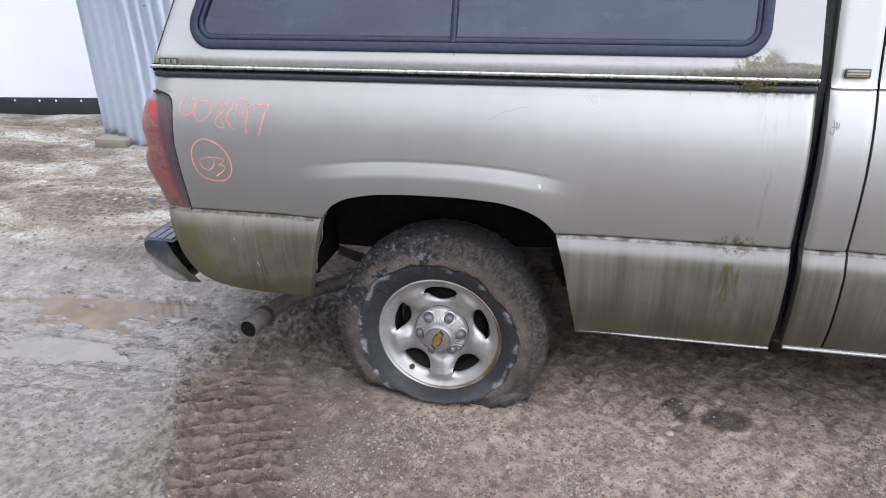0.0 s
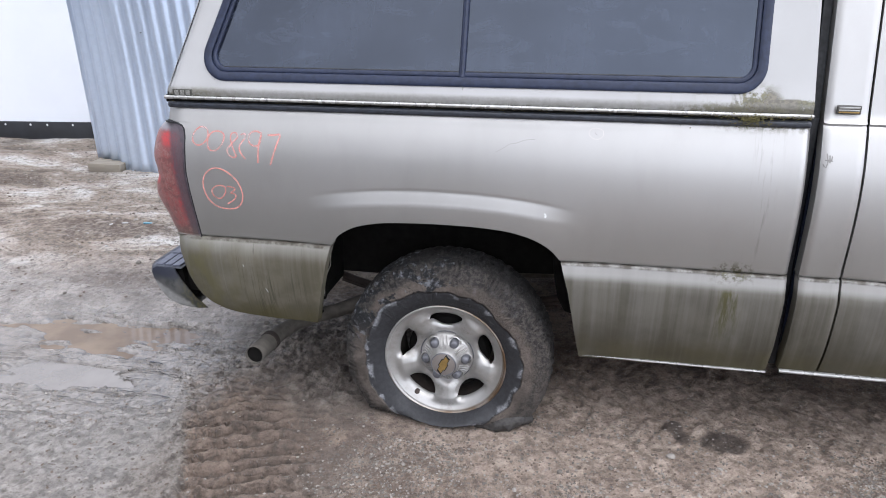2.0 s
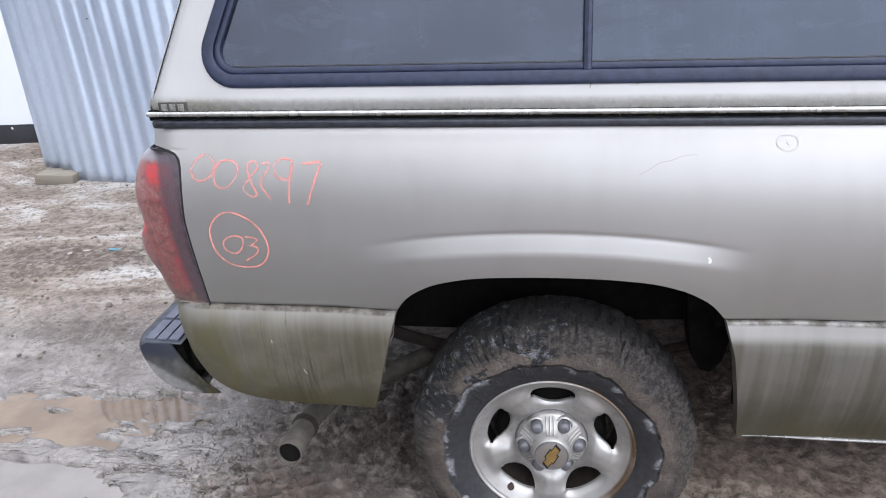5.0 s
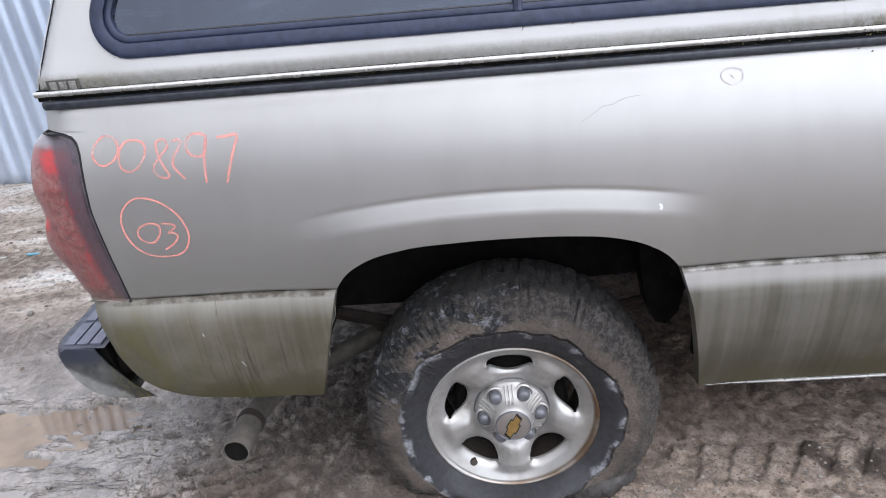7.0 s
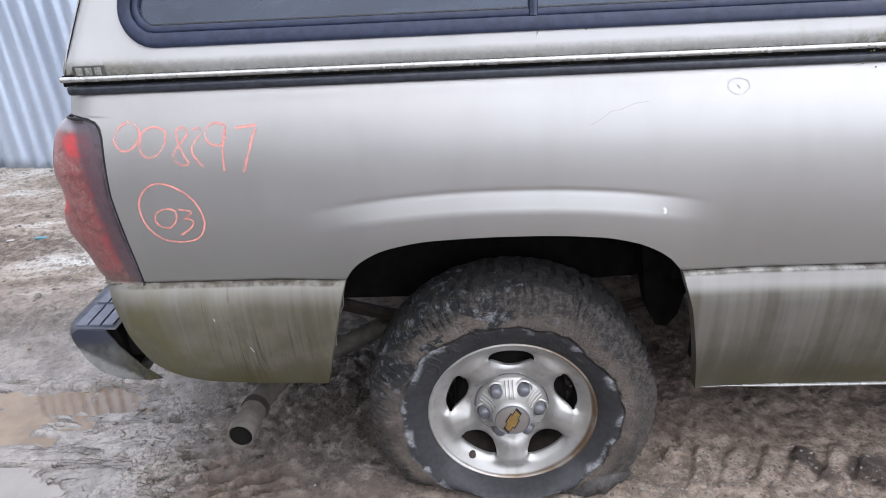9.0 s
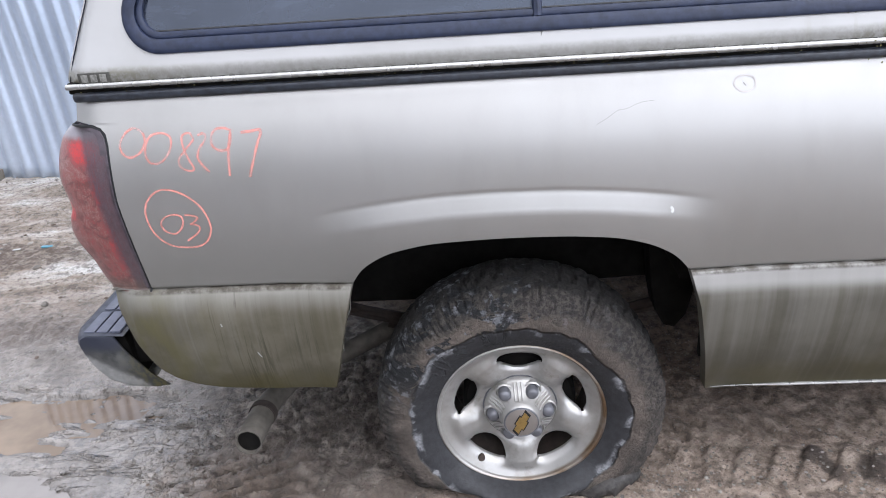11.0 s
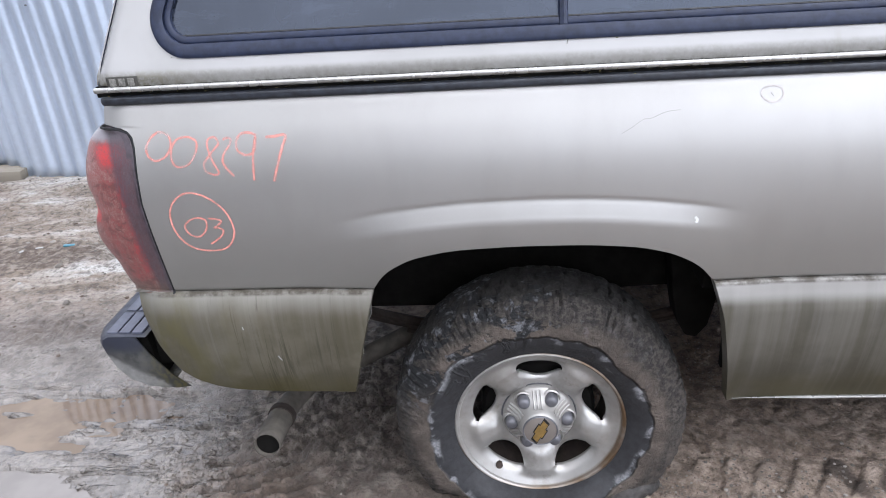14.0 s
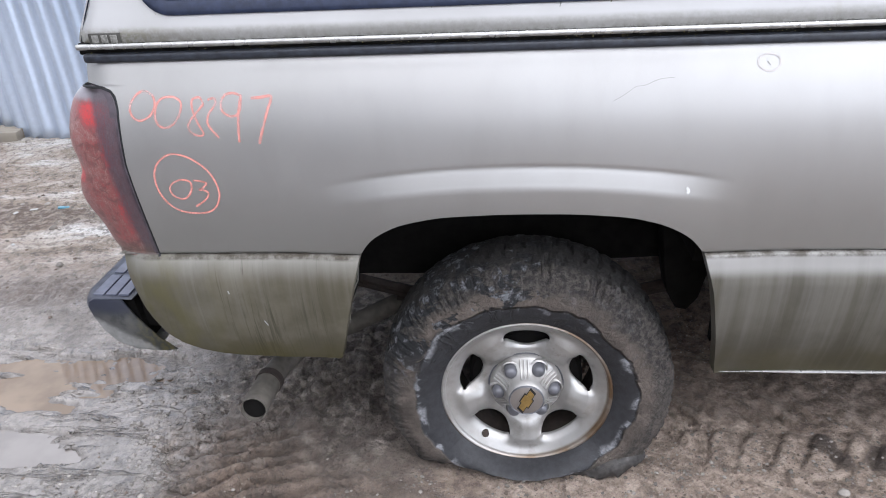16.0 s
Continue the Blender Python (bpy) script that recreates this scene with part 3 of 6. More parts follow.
def galvanised():
    n = Nodes("galvanised_sheet")
    streak = n.noise(1, 4, 0.5, n.stretch((2.5, 2.5, 0.5)))
    spangle = n.voronoi(45)
    col = n.mix(n.span(streak, 0.35, 0.65), (0.44, 0.515, 0.63), (0.56, 0.635, 0.745))
    col = n.mix(n.math("MULTIPLY", n.axis(0, spangle.outputs["Color"]), 0.12), col, (0.33, 0.36, 0.41))
    n.set(Base_Color=col, Metallic=0.72, Roughness=n.span(streak, 0.3, 0.7, 0.28, 0.36))
    return n.mat


def wood(name, a, b):
    n = Nodes(name)
    g = n.noise(1, 6, 0.6, n.stretch((6, 60, 60)))
    n.set(Base_Color=n.mix(n.span(n.noise(4, 4), 0.35, 0.7), n.ramp(g, (0.3, a), (0.7, b)), tuple(c * 0.75 for c in b)), Roughness=0.8)
    n.bump(g, 0.25, 0.003)
    return n.mat


def water_material(name, a, b, ior, tint):
    n = Nodes(name)
    n.set(Base_Color=n.mix(n.span(n.noise(6, 4), 0.35, 0.65), a, b), Roughness=0.03, IOR=ior, Specular_Tint=tint)
    n.bump(n.noise(9, 2), 0.02, 0.004)
    return n.mat


def tinted_glass():
    n = Nodes("dusty_tinted_glass")
    streak = n.noise(1, 5, 0.65, n.stretch((30, 0, 4)))
    dust_reflection = n.noise(3, 5, 0.6)
    # film of real dust, its blotches also painting in smudgy reflections
    film = n.math("ADD", n.span(streak, 0.5, 0.72, 0, 0.015), n.math("ADD", n.span(dust_reflection, 0.3, 0.7, 0.0, 0.06), n.span(n.noise(5, 6, 0.7, n.stretch((1, 1, 2.2)), 0.8), 0.52, 0.60, 0, 0.030)))
    n.set(Base_Color=n.mix(film, (0.004, 0.005, 0.010), (0.20, 0.24, 0.34)), Roughness=n.span(dust_reflection, 0.3, 0.7, 0.05, 0.13), IOR=1.52, Specular_IOR_Level=0.62, Specular_Tint=(0.74, 0.84, 1.0))
    return n.mat


def white_cladding():
    n = Nodes("white_cladding")
    n.set(Base_Color=n.mix(n.span(n.noise(0.8, 5), 0.3, 0.7), (0.58, 0.60, 0.64), (0.62, 0.64, 0.675)), Roughness=0.5)
    n.bump(n.noise(3, 3), 0.05, 0.01)
    return n.mat


TYRE, WHEEL, MUD, LENS, ZINC = rubber_material(), wheel_material(), mud_ground(), tail_lens(), galvanised()
WATER = water_material("muddy_water", (0.092, 0.063, 0.042), (0.135, 0.098, 0.069), 1.62, (1.0, 0.88, 0.74))
SILT = water_material("silty_water", (0.078, 0.066, 0.058), (0.104, 0.090, 0.081), 2.1, (1.0, 0.97, 0.95))
GLASS, WHITE = tinted_glass(), white_cladding()
PALLET_WOOD = wood("pallet_pine", (0.30, 0.225, 0.15), (0.43, 0.35, 0.26))
GREY_WOOD = wood("weathered_timber", (0.14, 0.118, 0.090), (0.225, 0.20, 0.163))
BLACK_TRIM = plain("black_rubber_trim", (0.014, 0.019, 0.038), 0.45, vary=0.3, scale=60)
BLACK_SEAL = plain("weathered_black_seal", (0.012, 0.0125, 0.014), 0.6, vary=0.6, scale=80)
SEAL_STRIP = plain("slate_rubber_seal", (0.020, 0.023, 0.031), 0.45, vary=0.55, scale=70)
# near black, so the arch and other recesses keep a deep painted shade
DARK = plain("shade_black_underbody", (0.006, 0.0055, 0.005), 0.9, vary=0.4, scale=25, relief=0.3)
RUSTY = plain("rusty_muddy_steel", (0.024, 0.0165, 0.013), 0.85, vary=0.4, scale=40, relief=0.4)
PAD = plain("slate_step_plastic", (0.066, 0.071, 0.098), 0.5, vary=0.2, scale=50, relief=0.1)
PIPE = plain("mud_grey_exhaust_steel", (0.082, 0.073, 0.062), 0.8, metal=0.2, vary=0.4, scale=26, relief=0.3)
BRIGHT = plain("dull_bright_bead", (0.33, 0.325, 0.31), 0.28, metal=0.6, vary=0.2, scale=50)
SKIRT = plain("black_plinth", (0.012, 0.013, 0.016), 0.5, vary=0.4, scale=6)

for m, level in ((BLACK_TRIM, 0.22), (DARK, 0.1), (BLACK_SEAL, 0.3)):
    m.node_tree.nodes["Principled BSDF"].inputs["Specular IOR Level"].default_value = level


def marker_ink():
    n = Nodes("orange_paint_marker")
    n.set(Base_Color=(0.70, 0.275, 0.232), Roughness=0.6, Alpha=n.math("MULTIPLY", n.math("ADD", n.span(n.noise(22, 3, 0.5), 0.34, 0.62, 0.34, 0.74), n.span(n.axis(2), 0.98, 0.95, 0.0, 0.25), True), n.span(n.noise(420, 2, 0.5), 0.32, 0.60, 0.55, 1.0)))
    return n.mat


MARKER = marker_ink()
MARKER_FAINT = plain("faint_paint_marker", (0.40, 0.365, 0.355), 0.6, vary=0.1, scale=140)
GOLD = plain("worn_gold_emblem", (0.27, 0.175, 0.060), 0.35, metal=0.5, vary=0.2, scale=90)
CAP_GREY = plain("grey_cap_disc", (0.185, 0.165, 0.150), 0.4, metal=0.3, vary=0.1)
LUG = plain("grey_lug_cap", (0.115, 0.116, 0.128), 0.42, metal=0.3, vary=0.2)
SCRATCH = plain("dark_scratch", (0.17, 0.163, 0.155), 0.7)
CHIP = plain("white_paint_chip", (0.58, 0.58, 0.57), 0.6)
DULL = plain("dull_pale_scrape", (0.30, 0.297, 0.285), 0.7)
MOSS = plain("moss", (0.082, 0.072, 0.026), 0.95, vary=0.5, scale=160, relief=0.6)
BEZEL = plain("smoked_lamp_edge", (0.062, 0.050, 0.060), 0.4, vary=0.3, scale=60)
VALVE = plain("rusty_brown_valve", (0.036, 0.024, 0.018), 0.7, vary=0.4, scale=90)
BADGE = plain("dirty_badge_plate", (0.040, 0.038, 0.033), 0.5, vary=0.3, scale=90)
LETTER = plain("grimy_badge_bar", (0.15, 0.147, 0.135), 0.5, vary=0.5, scale=220)
BLUE = plain("blue_plastic_scrap", (0.05, 0.16, 0.21), 0.4)


def bumper_material():
    n = Nodes("grimy_bumper_steel")
    z = n.axis(2)
    g = n.noise(24, 5, 0.65)
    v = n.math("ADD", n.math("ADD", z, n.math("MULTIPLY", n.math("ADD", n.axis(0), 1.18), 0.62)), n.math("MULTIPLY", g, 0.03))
    # pale grey below a slanting line, slate to near black above
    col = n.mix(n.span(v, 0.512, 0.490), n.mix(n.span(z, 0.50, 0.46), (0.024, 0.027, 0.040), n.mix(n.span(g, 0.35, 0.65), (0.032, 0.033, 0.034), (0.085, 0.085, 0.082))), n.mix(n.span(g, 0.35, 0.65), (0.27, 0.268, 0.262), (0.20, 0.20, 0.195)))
    tipx = n.math("MULTIPLY", n.span(n.axis(0), -1.08, -0.98), n.span(g, 0.3, 0.6, 0.5, 1.0))
    col = n.mix(tipx, col, n.mix(n.span(n.noise(60, 4), 0.4, 0.6), (0.022, 0.022, 0.020), (0.06, 0.053, 0.02)))
    n.set(Base_Color=col, Metallic=0.25, Roughness=n.span(g, 0.3, 0.7, 0.35, 0.6))
    return n.mat


BUMPER = bumper_material()

# ---------------------------------------------------------------- ground


def clods(x, y):
    """Where churned mud lies: behind the wheel, round the exhaust and under the truck."""
    a = 1.1 * np.exp(-(((x + 0.62) / 0.36) ** 2 + ((y - 0.42) / 0.30) ** 2))
    b = np.exp(-(((x + 0.95) / 0.22) ** 2 + ((y - 0.25) / 0.22) ** 2)) * 0.8
    c = np.exp(-(((x - 0.30) / 0.10) ** 2 + ((y - 0.02) / 0.06) ** 2)) * 0.7
    d = np.exp(-(((x + 1.93) / 0.20) ** 2 + ((y - 0.97) / 0.09) ** 2)) * 0.9
    return np.maximum(np.maximum(a, b), np.maximum(c, d))


def ground_height(x, y):
    x, y = np.asarray(x, float), np.asarray(y, float)
    near = np.exp(-((x + 0.5) ** 2 + (y - 0.5) ** 2) / 30.0)
    wet = smooth(-0.75, -1.15, x + 0.12 * fbm(2, x, y, 0.4, 2)) * smooth(1.5, 0.9, y)
    ridged = 1 - 2 * np.abs(fbm(7, x, y, 0.16, 4))
    h = 0.016 * fbm(3, x, y, 0.9, 3) + 0.010 * ridged * near * (1 - 0.7 * wet)
    h = h + 0.0085 * fbm(9, x, y, 0.055, 4) * near * (1 - 0.6 * wet) + 0.0065 * fbm(13, x, y, 0.022, 3) * near
    h = h + wet * (0.008 * fbm(15, x * 0.28, y, 0.07, 4) + 0.006 * fbm(16, x * 0.5, y, 0.25, 3))
    h = h + 0.05 * fbm(21, x, y, 6.0, 2) * smooth(4.0, 8.0, np.hypot(x, y - 1))
    # rough hummocks further back in the yard
    h = h + 0.018 * fbm(23, x * 0.8, y, 0.30, 5) * smooth(0.8, 1.3, y) * smooth(30.0, 8.0, np.hypot(x, y))
    # churned clods
    lump = 1 - np.abs(fbm(33, x, y, 0.11, 3)) * 2.2
    wx, wy = x + 0.012 * fbm(36, x, y, 0.05, 2), y + 0.012 * fbm(37, x, y, 0.05, 2)
    h = h + clods(x, y) * (0.030 * lumps(31, wx, wy, 0.085) + 0.018 * lumps(32, wx, wy, 0.040) + 0.011 * lumps(34, wx, wy, 0.021) + 0.012 * lump + 0.009 * fbm(35, x, y, 0.03, 3) - 0.014)
    scatter = smooth(0.0, 0.35, fbm(38, x, y, 0.45, 3)) * near
    h = h + scatter * (1 - 0.8 * wet) * (0.010 * lumps(39, wx, wy, 0.05, 0.5) + 0.007 * lumps(40, wx, wy, 0.026, 0.6))
    # tractor-lug track crossing towards the viewer, its ridges across the way of travel
    ux, uy = -0.47, 0.88
    s = (x + 0.86) * ux + (y + 0.33) * uy
    d = (x + 0.86) * uy - (y + 0.33) * ux
    d = d + 0.03 * fbm(41, x, y, 0.25, 2)
    inside = smooth(-0.015, 0.02, d) * smooth(0.50, 0.20, d) * smooth(-0.9, -0.3, s) * smooth(0.60, 0.42, s)
    wave = np.sin((s + 0.034 * fbm(43, x, y, 0.11, 4) + 0.12 * d) * math.tau / 0.066)
    ridge = np.sign(wave) * np.abs(wave) ** 0.5
    h = h * (1 - 0.35 * inside) + inside * (0.033 * ridge * np.clip(0.80 + 0.9 * fbm(44, x, y, 0.13, 3), 0.15, 1.4) + 0.010 * fbm(46, x, y, 0.045, 4) + 0.008 * lumps(47, x, y, 0.035, 0.6) - 0.012)
    h = h + 0.034 * np.exp(-((d + 0.015) / 0.020) ** 2) * smooth(-0.7, -0.3, s) * smooth(0.60, 0.42, s) * (0.5 + 0.9 * fbm(45, x, y, 0.07, 3))
    # tyre track under the sill, running along the truck
    yy = y - 0.19 + 0.02 * fbm(51, x, y, 0.4, 2)
    inside = smooth(0.20, 0.13, np.abs(yy)) * smooth(0.36, 0.5, x) * smooth(2.2, 1.6, x)
    side = (yy > 0) * 0.5
    ph = (x + 0.55 * np.abs(yy) + 0.022 * fbm(53, x, y, 0.12, 3)) / 0.094 + side
    ph = ph - np.floor(ph)
    lug = smooth(0.0, 0.16, ph) * (1 - 0.75 * smooth(0.2, 1.0, ph))
    rib = np.exp(-(yy / 0.016) ** 2)
    h = h * (1 - 0.25 * inside) + inside * (0.0135 * lug * np.clip(0.7 + 0.9 * fbm(54, x, y, 0.2, 2), 0.15, 1.3) * (1 - 0.6 * rib) - 0.012)
    # puddles in a flat slick
    wob = fbm(61, x * 0.45, y, 0.11, 4)
    pa = ((x + 1.64) / 0.52) ** 2 + ((y - 0.43) / 0.165) ** 2 + wob * 0.9
    pb = ((x + 1.74) / 0.42) ** 2 + ((y - 0.07) / 0.105) ** 2 + wob * 1.3
    isle = fbm(63, x * 0.35, y, 0.045, 3)
    pool = np.maximum(smooth(1.35, 0.35, pa + 1.5 * isle), smooth(1.35, 0.35, pb + 0.9 * isle))
    apron = smooth(3.2, 0.6, ((x + 1.72) / 0.62) ** 2 + ((y - 0.24) / 0.34) ** 2 + wob * 0.5)
    h = h * (1 - 0.70 * apron) - 0.0145 * apron - 0.018 * pool
    # the tyre's own seat
    return h * (1 - 0.92 * smooth(0.45, 0.30, np.hypot(x - 0.03, (y - 0.08) * 1.6)))


def spread(lo, hi, step, reach, grow):
    mid = list(np.arange(lo, hi + step / 2, step))
    a, s = [lo], step
    while lo - a[-1] < reach:
        s *= grow
        a.append(a[-1] - s)
    b, s = [hi], step
    while b[-1] - hi < reach:
        s *= grow
        b.append(b[-1] + s)
    return np.array(sorted(set(a[1:])) + mid + b[1:])


def build_ground():
    xs, ys = spread(-2.4, 1.6, 0.0055, 900, 1.05), spread(-0.70, 0.80, 0.0055, 900, 1.040)
    gx, gy = np.meshgrid(xs, ys)
    gz = ground_height(gx, gy)
    co = np.stack([gx, gy, gz], -1).reshape(-1, 3)
    nx, ny = len(xs), len(ys)
    i = np.arange((ny - 1) * (nx - 1))
    r, c = i // (nx - 1), i % (nx - 1)
    a = r * nx + c
    quads = np.stack([a, a + 1, a + nx + 1, a + nx], -1)
    me = bpy.data.meshes.new("ground")
    me.vertices.add(len(co))
    me.vertices.foreach_set("co", co.ravel())
    me.loops.add(quads.size)
    me.loops.foreach_set("vertex_index", quads.ravel())
    me.polygons.add(len(quads))
    me.polygons.foreach_set("loop_start", np.arange(0, quads.size, 4))
    me.update(calc_edges=True)
    me.validate()
    me.polygons.foreach_set("use_smooth", [True] * len(quads))
    me.materials.append(MUD)
    return tagged(new("ground", me), "churned wet mud and gravel yard with tyre tracks", "ground", kind="structure")


build_ground()


def puddle(cx, cy, rx, ry, level, material, label):
    vs, fs, n, rings = [(cx, cy, level)], [], 48, 6
    for k in range(1, rings + 1):
        for i in range(n):
            a = i * math.tau / n
            vs.append((cx + rx * k / rings * math.cos(a), cy + ry * k / rings * math.sin(a), level))
    for i in range(n):
        fs.append((0, 1 + i, 1 + (i + 1) % n))
    for k in range(rings - 1):
        for i in range(n):
            a, b = 1 + k * n + i, 1 + k * n + (i + 1) % n
            fs.append((a, a + n, b + n, b))
    ob = raw("puddle", vs, fs, material)
    return tagged(ob, label, "puddle", kind="structure")


puddle(-1.66, 0.46, 0.95, 0.215, -0.0245, WATER, "brown muddy puddle mirroring the corrugated sheet")
puddle(-1.72, 0.05, 0.90, 0.19, -0.0245, SILT, "shallow muddy puddle mirroring white sky")


def stones(name, count, area, sizes, colours, seed, label, sink=0.35, dense=None):
    rng = np.random.default_rng(seed)
    vs, fs, mi = [], [], []
    ico = [(0, 0, 1), (0.9, 0, 0.35), (0.28, 0.85, 0.35), (-0.72, 0.53, 0.35), (-0.72, -0.53, 0.35), (0.28, -0.85, 0.35), (0.6, 0.5, -0.5), (-0.3, 0.75, -0.5), (-0.8, -0.1, -0.5), (-0.2, -0.8, -0.5), (0.7, -0.4, -0.5)]
    tri = [(0, 1, 2), (0, 2, 3), (0, 3, 4), (0, 4, 5), (0, 5, 1), (1, 6, 2), (2, 6, 7), (2, 7, 3), (3, 7, 8), (3, 8, 4), (4, 8, 9), (4, 9, 5), (5, 9, 10), (5, 10, 1), (1, 10, 6)]
    px, py = rng.uniform(area[0], area[1], count * 9), rng.uniform(area[2], area[3], count * 9)
    keep = rng.random(count * 9) < (dense(px, py) if dense else np.full(count * 9, 0.12))
    px, py = px[keep][:count], py[keep][:count]
    pz = ground_height(px, py)
    for x, y, z in zip(px, py, pz):
        r = sizes[0] + (sizes[1] - sizes[0]) * rng.random() ** 2.6
        sx, sy, sz = r * rng.uniform(0.7, 1.2), r * rng.uniform(0.6, 1.1), r * rng.uniform(0.4, 0.8)
        t = rng.uniform(0, math.tau)
        c, s = math.cos(t), math.sin(t)
        base = len(vs)
        for v in ico:
            j = rng.uniform(0.8, 1.2)
            ax, ay = v[0] * sx * j, v[1] * sy * j
            vs.append((x + ax * c - ay * s, y + ax * s + ay * c, z + sz * (v[2] + 1 - 2 * sink) * j * 0.8))
        fs += [(a + base, b + base, d + base) for a, b, d in tri]
        mi += [int(rng.integers(len(colours)))] * len(tri)
    me = mesh_of(name, vs, fs, colours, False)
    me.polygons.foreach_set("material_index", mi)
    return tagged(new(name, me), label, "gravel", kind="stuff")


# ---------------------------------------------------------------- truck: body surface
ZC, ZTOP = 0.690, 1.168
ARCH = [(-0.391, 0.690), (-0.362, 0.730), (-0.312, 0.764), (-0.228, 0.788), (-0.098, 0.799), (0.029, 0.801), (0.154, 0.797), (0.254, 0.785), (0.320, 0.764), (0.372, 0.731), (0.408, 0.690)]
PROFILE_UP = [(0.694, 0.008), (0.74, 0.003), (0.80, -0.004), (0.90, -0.011), (0.96, -0.010), (1.02, -0.003), (1.07, 0.009), (1.12, 0.025), (1.148, 0.035), (1.160, 0.041), (1.168, 0.052)]
PROFILE_LOW = [(0.30, 0.062), (0.34, 0.050), (0.42, 0.022), (0.50, 0.000), (0.57, -0.012), (0.62, -0.016), (0.645, -0.0145), (0.665, -0.010), (0.68, -0.004), (0.686, 0.000)]


PROFILE_SILL = [(0.30, 0.062), (0.34, 0.046), (0.42, 0.014), (0.50, -0.005), (0.57, -0.0145), (0.60, -0.0168), (0.616, -0.0172), (0.626, -0.0158), (0.640, -0.0118), (0.665, -0.0045), (0.68, -0.0008), (0.686, 0.0005)]


def hermite(knots, v):
    xs = np.array([k[0] for k in knots])
    ys = np.array([k[1] for k in knots])
    m = np.gradient(ys, xs)
    v = np.clip(np.asarray(v, float), xs[0], xs[-1])
    i = np.clip(np.searchsorted(xs, v) - 1, 0, len(xs) - 2)
    h = xs[i + 1] - xs[i]
    t = (v - xs[i]) / h
    return (2 * t ** 3 - 3 * t ** 2 + 1) * ys[i] + (t ** 3 - 2 * t ** 2 + t) * h * m[i] + (-2 * t ** 3 + 3 * t ** 2) * ys[i + 1] + (t ** 3 - t ** 2) * h * m[i + 1]


def side_y(x, z, flare=True):
    """How far in the body's flank lies at (x, z); y grows into the truck."""
    x, z = np.asarray(x, float), np.asarray(z, float)
    ahead = smooth(0.2, 0.6, x)
    y = np.where(z >= ZC, hermite(PROFILE_UP, z), hermite(PROFILE_LOW, z) * (1 - ahead) + hermite(PROFILE_SILL, z) * ahead)
    y = y + 0.0055 * np.exp(-((z - ZC) / 0.0024) ** 2)
    if flare:
        u = np.clip(np.abs(x + 0.01) / 0.50, 0, 1)
        crest = 0.905 - 0.05 * u ** 2.2
        rise = np.clip((crest - z) / 0.052, 0, 1)
        fade = smooth(0.50, 0.30, np.abs(x + 0.01)) * smooth(0.55, 0.75, z + 0 * x)
        y = y - 0.0125 * np.where(rise < 0.6, rise, 0.6 + 0.25 * (1 - (1 - (rise - 0.6) / 0.4) ** 2)) / 0.85 * fade
        y = y + 0.0012 * np.exp(-((z - crest - 0.006) / 0.005) ** 2) * fade
        y = y - 0.006 * smooth(0.58, 0.45, np.abs(x)) * smooth(0.95, 0.7, z)
    return y


def arch_top(f):
    """A point of the arch's upper curve, f from 0 (rear) to 1 (front)."""
    pts = np.array(ARCH)
    d = np.r_[0, np.cumsum(np.hypot(*np.diff(pts, axis=0).T))]
    d = d / d[-1]
    return float(hermite(list(zip(d, pts[:, 0])), f)), float(hermite(list(zip(d, pts[:, 1])), f))


